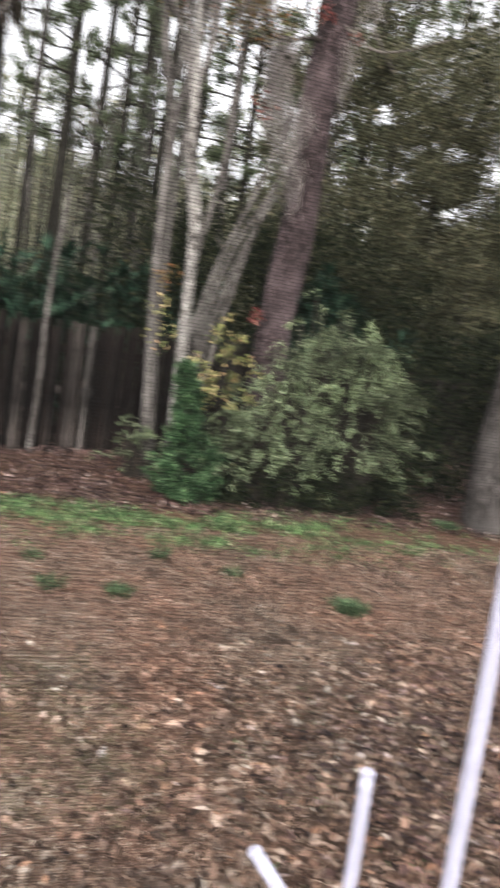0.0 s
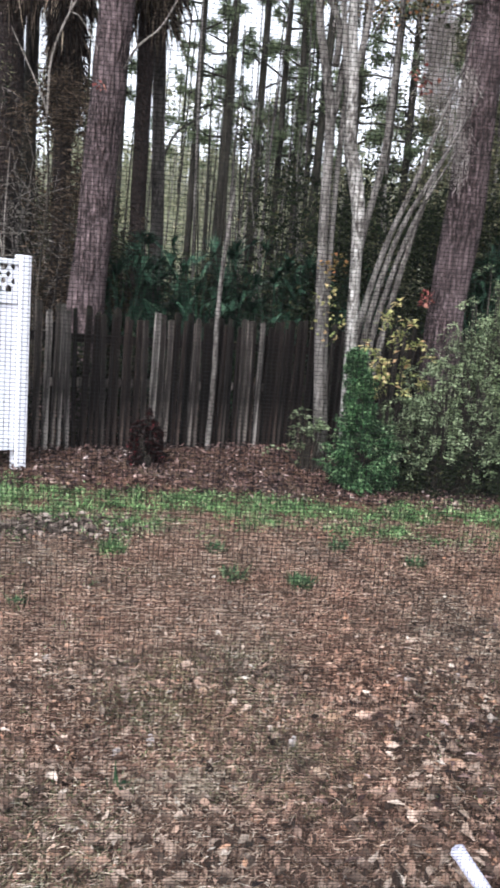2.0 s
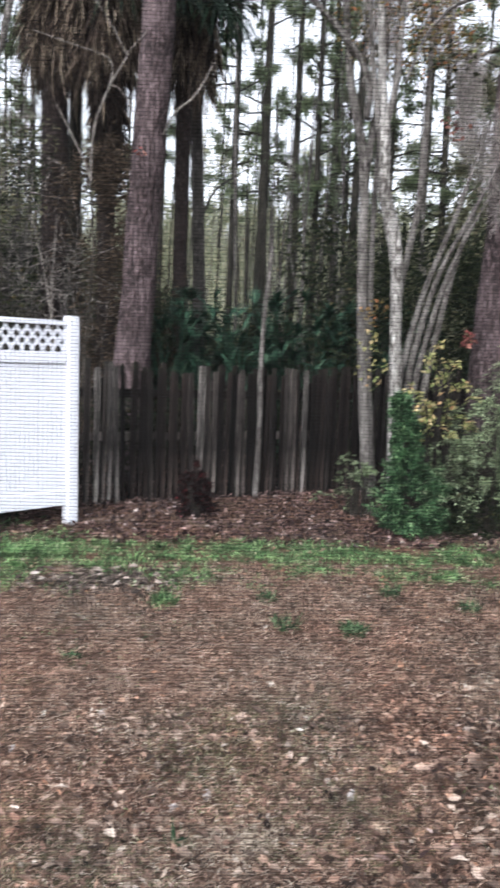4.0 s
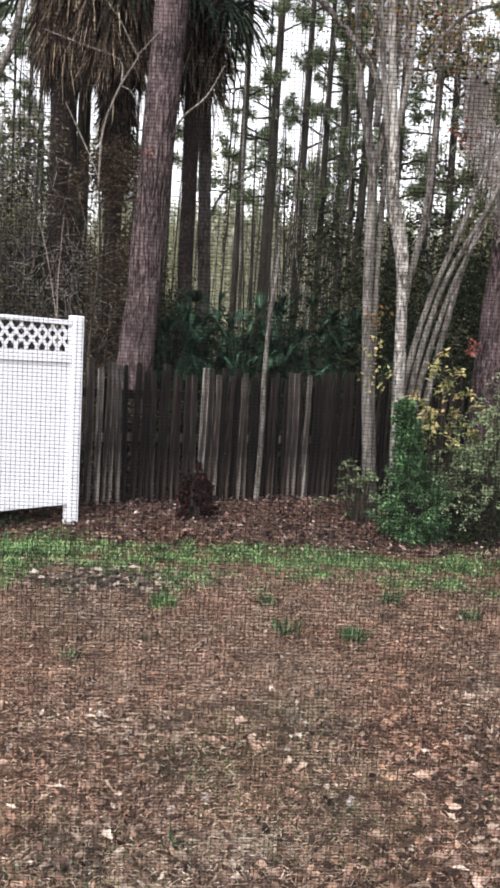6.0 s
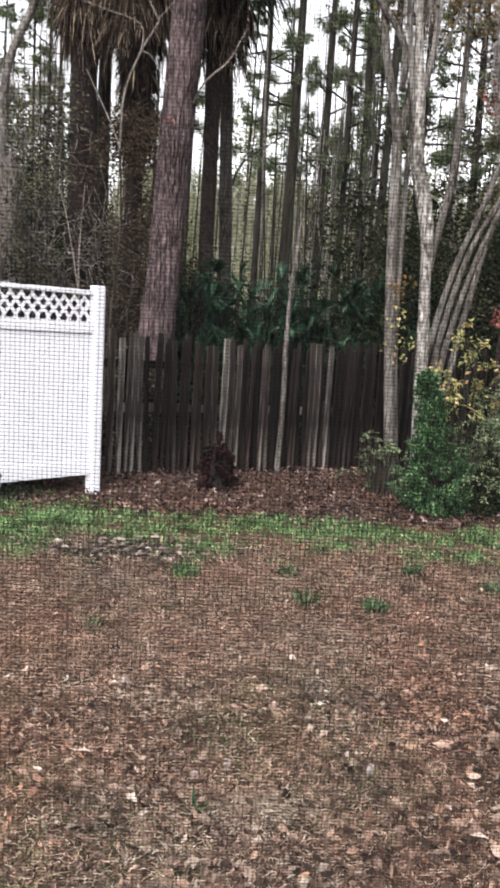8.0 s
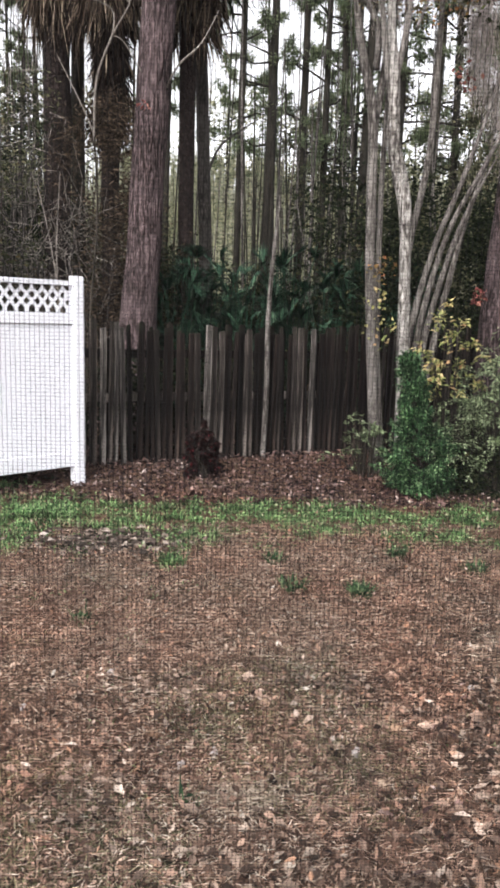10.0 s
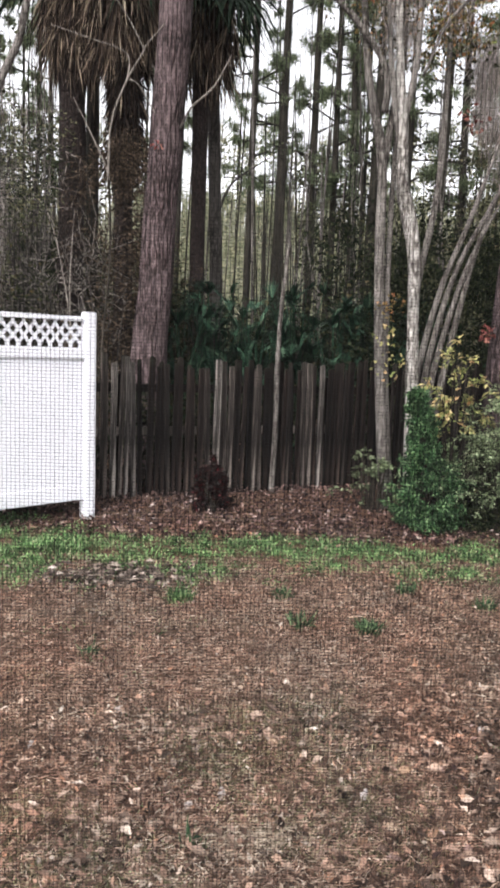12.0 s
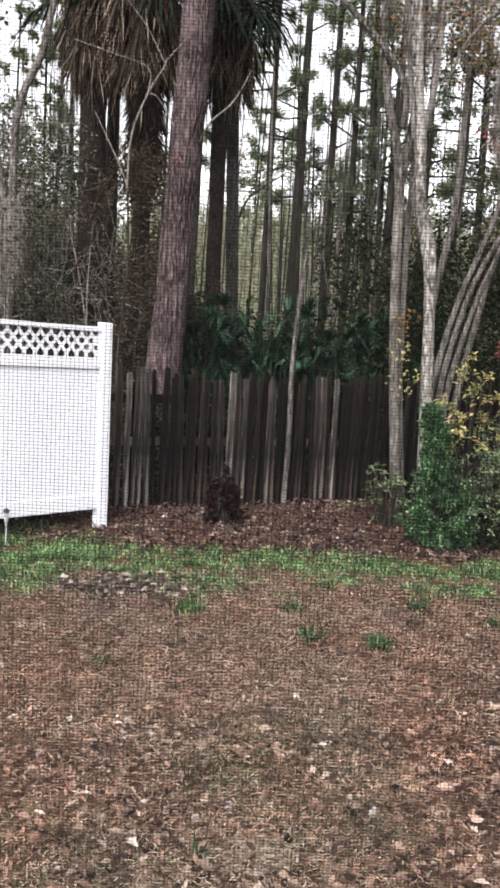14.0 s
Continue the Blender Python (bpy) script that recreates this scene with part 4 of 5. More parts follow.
    # Its overhead limbs and leaf clusters are unseen, added to shade the ground.
    thin_trunk("grey_trunk_tree", [([(5.0, 6.6, -0.1), (4.93, 6.6, 0.3), (4.97, 6.62, 1.4), (5.15, 6.65, 3.0), (5.3, 6.7, 7.0)], [0.3, 0.235, 0.2, 0.18, 0.1]),
                                    ([(5.28, 6.7, 6.4), (4.8, 5.4, 7.0), (4.3, 3.8, 7.6)], [0.08, 0.06, 0.03]),
                                    ([(5.28, 6.7, 6.2), (5.6, 4.9, 7.1), (5.3, 2.8, 7.8)], [0.08, 0.06, 0.03]),
                                    ([(5.29, 6.7, 6.6), (6.1, 6.3, 7.2), (6.9, 5.7, 7.1)], [0.07, 0.05, 0.02])],
               DULL_BARK, "thick leaning grey tree trunk beside the shrub", seg=14, lumps=0.15,
               leaves=[((5.6, 7.3, 5.6), 1.4, 700, 0.1, 0.05, DARK_LEAF)] + [((x, y, z), 1.5, 1300, 0.15, 0.075, DARK_LEAF) for x, y, z in ((4.4, 5.4, 7.0), (5.6, 4.4, 7.4), (6.8, 5.6, 7.0), (6.2, 7.0, 7.8), (4.2, 3.6, 7.6), (5.2, 2.6, 7.9), (3.7, 1.5, 7.5), (4.8, 1.4, 6.9), (5.6, 0.3, 7.4))])


build_pale_trees()


def build_dead_branches():
    """Bare pale branches before the palms."""
    thin_trunk("dead_tree", [
        ([(-1.62, 9.0, -0.1), (-1.54, 8.9, 1.4), (-1.44, 8.87, 2.6), (-1.47, 8.87, 3.45)], [0.016, 0.014, 0.013, 0.012]),
        ([(-1.47, 8.87, 3.4), (-1.47, 8.87, 3.6), (-1.44, 8.88, 4.05), (-1.28, 8.91, 4.5), (-1.11, 8.93, 4.8), (-1.11, 8.93, 4.87)], [0.012, 0.013, 0.013, 0.012, 0.011, 0.010]),
        ([(-1.11, 8.93, 4.84), (-1.3, 8.91, 5.18), (-1.52, 8.87, 5.45)], [0.009, 0.007, 0.005]),
        ([(-1.11, 8.93, 4.84), (-0.88, 8.96, 5.12)], [0.008, 0.005]),
        ([(-1.28, 8.91, 4.5), (-1.29, 8.91, 4.77), (-1.67, 8.84, 4.88), (-2.09, 8.76, 4.98)], [0.009, 0.008, 0.006, 0.004]),
        ([(-1.47, 8.88, 3.47), (-1.58, 8.86, 3.73), (-1.85, 8.81, 4.26)], [0.010, 0.008, 0.005]),
        ([(-1.28, 8.91, 4.5), (-1.16, 8.92, 4.45), (-0.97, 8.95, 4.16)], [0.006, 0.007, 0.005]),
        ([(-1.62, 9.0, 0.05), (-1.8, 8.7, 1.2), (-1.83, 8.61, 2.0), (-1.83, 8.61, 2.36), (-1.79, 8.62, 3.03)], [0.010, 0.010, 0.009, 0.008, 0.005]),
        ([(-1.62, 9.0, 0.05), (-1.8, 8.85, 1.3), (-1.89, 8.8, 2.0), (-2.01, 8.77, 2.68), (-2.11, 8.75, 3.01)], [0.010, 0.009, 0.008, 0.006, 0.004])],
        STEM_DARK, "bare dead sapling with thin pale forking branches before the palms", seg=6, lumps=0.15, limb_mat=TWIG_BARK)
    thin_trunk("bare_branch", [([(-0.72, 9.35, 4.12), (-0.57, 8.98, 4.25), (-0.33, 8.99, 4.48), (-0.14, 9.0, 4.83)], [0.014, 0.013, 0.011, 0.006])],
               TWIG_BARK, "short bare pale branch on the tall pine's trunk", "branch", seg=6, lumps=0.15)


build_dead_branches()


def build_thickets():
    """Leafless tangles of grey twigs among the palms."""
    r = random.Random(47)
    for x, y, tall, n in ((-3.5, 10.6, 4.6, 26), (-2.95, 11.0, 4.0, 24), (-4.1, 11.4, 5.0, 26), (-3.3, 12.4, 5.2, 24), (-2.15, 10.7, 3.0, 18), (-4.6, 12.8, 5.6, 22), (-2.0, 13.4, 4.2, 16)):
        top = thing("bare_thicket", x, y, gz(x, y), "leafless tangle of thin grey-brown branches behind the fence", "bush", "bare thickets")
        stems, twigs = Geo(), Geo()
        for _ in range(n):
            a, h = r.uniform(0, 2 * math.pi), tall * r.uniform(0.5, 1.05)
            p = Vector((x + r.gauss(0, 0.16), y + r.gauss(0, 0.12), -0.03))
            q = p + Vector((math.cos(a) * r.uniform(0.1, 0.7), math.sin(a) * 0.3, h))
            mid = p.lerp(q, 0.5) + Vector((r.gauss(0, 0.18), r.gauss(0, 0.1), 0.1))
            line, rad = smooth_line([p, mid, q, q + Vector((math.cos(a) * 0.3, 0, -0.1))], [0.016, 0.012, 0.007, 0.003], 5)
            stems.tube(line, rad, 5, cap=False)
            for _ in range(9):
                k = r.randrange(len(line) // 4, len(line) - 1)
                d = (rand_dir(r) + Vector((0, -0.2, 0.35))).normalized() * r.uniform(0.25, 0.8)
                bend = line[k] + d * 0.5 + rand_dir(r) * 0.09
                twigs.tube([line[k], bend, line[k] + d + rand_dir(r) * 0.12], [0.006, 0.0045, 0.002], 3, cap=False)
        part("branchwork", stems, DULL_BARK, top, smooth=True, kind="stuff")
        part("brushwood", twigs, TWIG_BARK, top, "finer bleached side twigs", kind="stuff")


build_thickets()


def build_moss():
    r = random.Random(31)
    for k, (x, y, z, w, drop, n) in enumerate(((2.52, 8.3, 4.75, 0.26, 1.15, 430), (2.78, 8.4, 4.1, 0.28, 0.8, 300), (3.5, 8.45, 5.75, 0.26, 1.0, 110), (1.5, 7.8, 5.3, 0.4, 1.2, 420), (2.1, 8.0, 5.25, 0.36, 0.8, 260), (3.38, 8.54, 5.0, 0.12, 0.9, 80), (2.97, 8.52, 3.5, 0.13, 0.6, 110), (-2.88, 9.35, 3.3, 0.16, 1.1, 260), (-3.15, 9.5, 3.0, 0.2, 1.2, 260))):
        g = Geo()
        for _ in range(int(n * 1.5)):
            a = r.uniform(0, 2 * math.pi)
            q = w * r.random() ** 0.6
            band = r.random()
            p = Vector((x + math.cos(a) * q * (1 - 0.6 * band), y + math.sin(a) * q * 0.6, z + 0.15 - drop * 0.75 * band ** 1.4 + 0.15 * noise.noise(Vector((a * 2, q * 5, k)))))
            length = drop * 0.35 * r.uniform(0.3, 1.0) + 0.05
            s = Vector((math.cos(a * 3), math.sin(a * 3), 0)) * r.uniform(0.001, 0.0032)
            pts, steps = [p], 5
            for _ in range(steps):
                pts.append(pts[-1] + Vector((r.uniform(-0.045, 0.045), r.uniform(-0.045, 0.045), -length / steps)))
            g.add([c + s * e for c in pts for e in (-1, 1)], [(2 * k, 2 * k + 1, 2 * k + 3, 2 * k + 2) for k in range(steps)])
        single("hanging_moss", g, MOSS, "grey moss hanging in strands from a branch", "moss", "hanging moss", "stuff")
    # the limbs that carry it
    thin_trunk("overhanging_limb", [([(3.25, 8.72, 5.0), (2.9, 8.6, 4.95), (2.5, 8.35, 4.75), (2.1, 8.2, 4.85)], [0.03, 0.022, 0.016, 0.006]), ([(3.2, 8.7, 3.9), (2.95, 8.55, 4.0), (2.7, 8.4, 4.0)], [0.02, 0.014, 0.005])],
               STEM_DARK, "bare limb reaching from the leaning pine", "branch",
               leaves=[((2.2, 8.1, 5.0), 0.45, 300, 0.045, 0.03, AUTUMN_LEAF), ((1.9, 8.2, 4.9), 0.5, 60, 0.045, 0.032, YELLOW_LEAF), ((2.3, 8.3, 4.7), 0.4, 60, 0.07, 0.05, WOODS_LEAF)])
    thin_trunk("bare_limb", [([(3.3, 8.6, 5.2), (3.6, 8.4, 4.95), (3.95, 8.3, 5.0), (4.5, 8.2, 5.25)], [0.018, 0.014, 0.011, 0.005]), ([(3.55, 8.42, 5.2), (3.75, 8.4, 4.95), (3.9, 8.35, 4.75)], [0.016, 0.012, 0.006])],
               TWIG_BARK, "bare pale limb beside the leaning pine", "branch")


build_moss()


def build_creeper():
    """Sprays of red creeper leaves on the leaning pine and about it."""
    r = random.Random(71)
    for x, y, z, w, n in ((2.72, 8.35, 1.85, 0.1, 34), (3.02, 8.48, 5.2, 0.13, 40), (2.98, 8.45, 5.6, 0.12, 40), (3.42, 8.45, 5.05, 0.08, 16), (2.38, 8.2, 4.0, 0.16, 26), (-0.96, 9.22, 3.9, 0.09, 12)):
        top = thing("red_creeper", x, y, z - w, "spray of red autumn creeper leaves on a pine trunk", "creeper", "red creepers")
        g = Geo()
        g.tube([(x + 0.12, y + 0.12, z + w), (x, y, z), (x - 0.05, y, z - w)], [0.005, 0.004, 0.002], 5)
        part("stem", g, STEM_DARK, top, smooth=True)
        g = Geo()
        leaf_cloud(g, Vector((x, y, z)), w, n, r, 0.06, 0.045)
        part("foliage", g, CREEPER, top, kind="stuff")


build_creeper()


# ---- palmettos behind the fence ----
def build_palmettos():
    r = random.Random(17)
    spots = ((-0.7, 10.3, 2.0), (-0.25, 10.6, 2.4), (0.3, 10.3, 2.15), (0.85, 10.7, 2.4), (1.35, 10.4, 2.2), (1.85, 10.9, 2.3), (2.6, 10.6, 2.2), (3.9, 10.6, 2.1), (4.45, 10.1, 2.75), (4.9, 11.2, 2.5), (4.0, 9.9, 2.3), (5.9, 11.2, 2.2), (-2.6, 10.2, 1.2))
    for x, y, h in spots:
        top = thing("palmetto", x, y, gz(x, y), "dark green palmetto with fan leaves behind the fence", "palm shrub", "palmettos")
        for _ in range(38):
            a = r.uniform(0, 2 * math.pi)
            out = Vector((math.cos(a), math.sin(a), r.uniform(0.1, 0.9))).normalized()
            base = Vector((x, y, 0.0))
            z = h * r.uniform(0.45, 1.0)
            q = base + Vector((out.x * r.uniform(0.2, 0.55), out.y * r.uniform(0.2, 0.5), z))
            g = Geo()
            g.tube([base + Vector((0, 0, -0.05)), base + Vector((out.x * 0.1, out.y * 0.1, z * 0.6)), q], [0.012, 0.01, 0.007], 4, cap=False)
            fan_leaf(g, q, out, r, r.uniform(0.3, 0.46), 0.022, 0.3, 25)
            part("fan_leaf", g, PALMETTO, top)


build_palmettos()


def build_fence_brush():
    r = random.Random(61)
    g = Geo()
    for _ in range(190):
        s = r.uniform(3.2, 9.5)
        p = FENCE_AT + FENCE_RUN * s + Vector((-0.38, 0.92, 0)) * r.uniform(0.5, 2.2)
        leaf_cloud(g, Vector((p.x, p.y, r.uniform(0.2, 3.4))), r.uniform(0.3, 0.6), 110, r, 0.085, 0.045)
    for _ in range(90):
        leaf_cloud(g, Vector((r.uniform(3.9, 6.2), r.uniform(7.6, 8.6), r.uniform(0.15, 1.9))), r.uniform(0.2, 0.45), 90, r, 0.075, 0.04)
    # Low brush added to stand for the shade behind the picket gaps.
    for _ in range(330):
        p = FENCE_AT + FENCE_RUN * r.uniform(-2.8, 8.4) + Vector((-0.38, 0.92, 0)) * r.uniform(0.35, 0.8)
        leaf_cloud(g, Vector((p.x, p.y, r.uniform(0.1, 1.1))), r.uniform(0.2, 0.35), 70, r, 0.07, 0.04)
    # Dark brush added in place of the shade under the white panel.
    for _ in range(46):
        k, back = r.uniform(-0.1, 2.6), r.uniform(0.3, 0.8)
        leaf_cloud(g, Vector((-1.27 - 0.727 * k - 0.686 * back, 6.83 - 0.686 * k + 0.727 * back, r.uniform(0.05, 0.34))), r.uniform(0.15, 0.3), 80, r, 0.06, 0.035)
    single("fence_brush", g, DARK_LEAF, "tangled brush crowding the fences, darkened to stand for shade", "brush", kind="stuff")


build_fence_brush()


# ---- shrubs ----
def shrub(name, x, y, sprays, reach, height, leaves, size, leaf_mat, stem_mat, label, seed, squash=0.8, droop=0.35, low=0.1, fill=0, bare=0.35):
    r = random.Random(seed)
    top = thing(name, x, y, gz(x, y), label, "shrub")
    stems, fol = Geo(), Geo()
    for _ in range(sprays):
        a = r.uniform(0, 2 * math.pi)
        e = r.random() ** 0.7
        hz = height * (low + (1 - low) * e) * r.uniform(0.8, 1.08)
        lobe = 1 + 0.6 * noise.noise(Vector((math.cos(a) * 2.1, math.sin(a) * 2.1, e * 2.8 + seed)))
        hz *= 0.72 + 0.28 * lobe
        q = reach * lobe * math.sqrt(max(0.05, 1 - (hz / height * 0.93) ** 2 if hz < height else 0.05)) * r.uniform(0.55, 1.08)
        tip = Vector((x + math.cos(a) * q, y + math.sin(a) * q * squash, hz))
        spread = reach * r.uniform(0.05, 0.32)
        root = Vector((x + math.cos(a) * spread, y + math.sin(a) * spread, 0.0))
        mid = root.lerp(tip, 0.6) + Vector((0, 0, 0.22 * height * r.uniform(0.3, 1)))
        end = tip + Vector((math.cos(a), math.sin(a), 0)) * r.uniform(0.05, 0.3) * reach - Vector((0, 0, droop * 0.25 * height * r.random()))
        line, rad = smooth_line([root, mid, tip, end], [0.007, 0.005, 0.0035, 0.0015], 4)
        stems.tube(line, rad, 4, cap=False)
        n = len(line)
        for _ in range(leaves):
            f = bare + (1 - bare) * r.random() ** 0.7
            i = min(n - 2, int(f * (n - 1)))
            p = line[i].lerp(line[i + 1], r.random()) + rand_dir(r) * r.uniform(0.0, 0.055) * reach
            d = (line[i + 1] - line[i]).normalized() * 0.5 + rand_dir(r, 0.6)
            fol.leaf(p, d, Vector((0, 0, 1)) + rand_dir(r) * 0.6, size * r.uniform(0.55, 1.25), size * r.uniform(0.3, 0.5))
    for _ in range(fill):
        a, e = r.uniform(0, 2 * math.pi), 0.08 + 0.92 * r.random() ** 0.9
        lobe = 1 + 0.42 * noise.noise(Vector((math.cos(a) * 1.6, math.sin(a) * 1.6, e * 2.2 + seed)))
        q = reach * lobe * math.sqrt(1 - (e * 0.93) ** 2) * r.uniform(0.72, 0.98)
        c = Vector((x + math.cos(a) * q, y + math.sin(a) * q * squash, height * e * 0.95 + 0.08))
        leaf_cloud(fol, c, r.uniform(0.08, 0.15) * reach, 48, r, size, size * 0.42)
    part("branchwork", stems, stem_mat, top, smooth=True, kind="stuff")
    part("foliage", fol, leaf_mat, top, kind="stuff")
    return top


def build_evergreen():
    """A narrow evergreen, widest low down, that leans on the pale tree."""
    r = random.Random(52)
    top = thing("evergreen_shrub", 1.83, 6.87, gz(1.83, 6.87), "bright green cone-shaped evergreen climbing the pale tree's foot", "shrub")
    levels = [(0.0, 0.25), (0.12, 0.31), (0.28, 0.34), (0.42, 0.28), (0.6, 0.2), (0.78, 0.14), (1.0, 0.1), (1.2, 0.075), (1.3, 0.03)]
    stems, fol = Geo(), Geo()
    axis = [Vector((1.83, 6.87, -0.05)), Vector((1.79, 6.86, 0.4)), Vector((1.7, 6.86, 0.85)), Vector((1.645, 6.86, 1.22))]
    line, rad = smooth_line(axis, [0.022, 0.016, 0.011, 0.004], 5)
    stems.tube(line, rad, 6)

    def along(z):
        for p, q in zip(line, line[1:]):
            if p.z <= z <= q.z:
                return p.lerp(q, (z - p.z) / (q.z - p.z))
        return line[-1].copy()

    for _ in range(430):
        z = 1.29 * r.random() ** 1.35
        wide = np.interp(z, [q[0] for q in levels], [q[1] for q in levels])
        a = r.uniform(0, 2 * math.pi)
        wide *= 1 + 0.7 * noise.noise(Vector((math.cos(a) * 2.2, math.sin(a) * 2.2, z * 6.5)))
        out = Vector((math.cos(a), math.sin(a), 0))
        p = along(max(0.02, z - 0.12))
        tip = along(z) + out * wide * r.uniform(0.6, 1.05) + Vector((0, 0, r.uniform(-0.03, 0.05)))
        tip.z = max(tip.z, 0.05)
        stems.tube([p, p.lerp(tip, 0.6) + Vector((0, 0, 0.02)), tip], [0.004, 0.003, 0.0015], 4, cap=False)
        for _ in range(62):
            q = p.lerp(tip, 0.6 + 0.5 * r.random()) + rand_dir(r) * r.uniform(0.0, 0.045)
            fol.leaf(q, (out * 0.7 + rand_dir(r)).normalized(), Vector((0, 0, 1)) + rand_dir(r) * 0.7, r.uniform(0.02, 0.045), r.uniform(0.012, 0.022))
    part("branchwork", stems, STEM_DARK, top, smooth=True, kind="stuff")
    part("foliage", fol, IVY_LEAF, top, kind="stuff")


shrub("large_shrub", 3.38, 7.05, 300, 0.84, 1.78, 78, 0.038, BUSH_LEAF, STEM_DARK, "large arching shrub with light olive-green leaves and bare grey twigs", 51, 0.75, 0.3, 0.2, fill=30, bare=0.42)
shrub("arching_shrub", 2.62, 6.95, 170, 0.6, 1.18, 50, 0.04, BUSH_LEAF, STEM_DARK, "arching olive-leaved shrub with many bare twigs leaning on the large one", 61, 0.75, 0.35, 0.22, fill=30, bare=0.5)
shrub("leafy_shoots", 3.02, 7.1, 44, 0.62, 1.95, 46, 0.038, BUSH_LEAF, TWIG_GREY, "tall wispy pale shoots rising through the large shrub", 58, 0.7, 0.5, 0.6, bare=0.45)
build_evergreen()


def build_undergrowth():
    """The leafy tangle under the arching shrubs, its shade put into the colour."""
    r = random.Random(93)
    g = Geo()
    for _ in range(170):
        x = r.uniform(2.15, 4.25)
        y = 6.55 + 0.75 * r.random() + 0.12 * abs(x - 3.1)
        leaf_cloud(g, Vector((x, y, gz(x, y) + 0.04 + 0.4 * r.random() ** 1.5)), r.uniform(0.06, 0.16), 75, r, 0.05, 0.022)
    single("undergrowth", g, DARK_LEAF, "leafy tangle under the arching shrubs, darkened for shade", "undergrowth", kind="stuff")


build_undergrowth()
shrub("yellow_leaf_vine", 2.14, 7.3, 27, 0.42, 1.68, 19, 0.078, YELLOW_LEAF, STEM_DARK, "thin vine with yellow autumn leaves", 54, 0.6, 0.2, 0.5)
shrub("low_shrub", 1.42, 7.62, 30, 0.34, 0.58, 20, 0.058, BUSH_LEAF, STEM_DARK, "sparse low shrub at the wooden fence", 55, 0.6, 0.3)
shrub("red_leaf_shrub", -0.19, 7.33, 90, 0.16, 0.48, 60, 0.05, RED_LEAF, STEM_DARK, "small dark red shrub standing in the leaf litter", 56, 0.9, 0.2)
shrub("trailing_shrub", 2.3, 7.2, 60, 0.5, 0.75, 40, 0.065, BUSH_LEAF, STEM_DARK, "low leafy shrub between the evergreen and the large shrub", 57, 0.8, 0.3, fill=4)


# ---- leaf litter, straw and grass ----
def grass_share(x, y):
    """How grassy the ground is: a band before the fence and the shrubs."""
    lo = 5.05 + 0.12 * math.sin(x * 1.7) + 0.3 * noise.noise(Vector((x * 2.7, 0.5, 3.0))) - (0.1 if x < -0.8 else 0.0)
    hi = 6.28 + 0.1 * math.sin(x * 2.3 + 1) + 0.12 * max(0, x - 1) + 0.5 * max(0.0, min(1.0, (-0.75 - x) / 0.7))
    edge = min(y - lo, hi - y)
    e = max(0.0, min(1.0, 0.5 + edge / 0.3))
    patch = noise.noise(Vector((x * 1.6, y * 2.6, 7.0))) * 0.8 + noise.noise(Vector((x * 6, y * 8, 2.0))) * 0.85 + 0.5
    if x > 1.6:
        e *= max(0.12, 1 - (x - 1.6) * 0.3)
    return e * max(0.0, min(1.0, patch * 1.3))


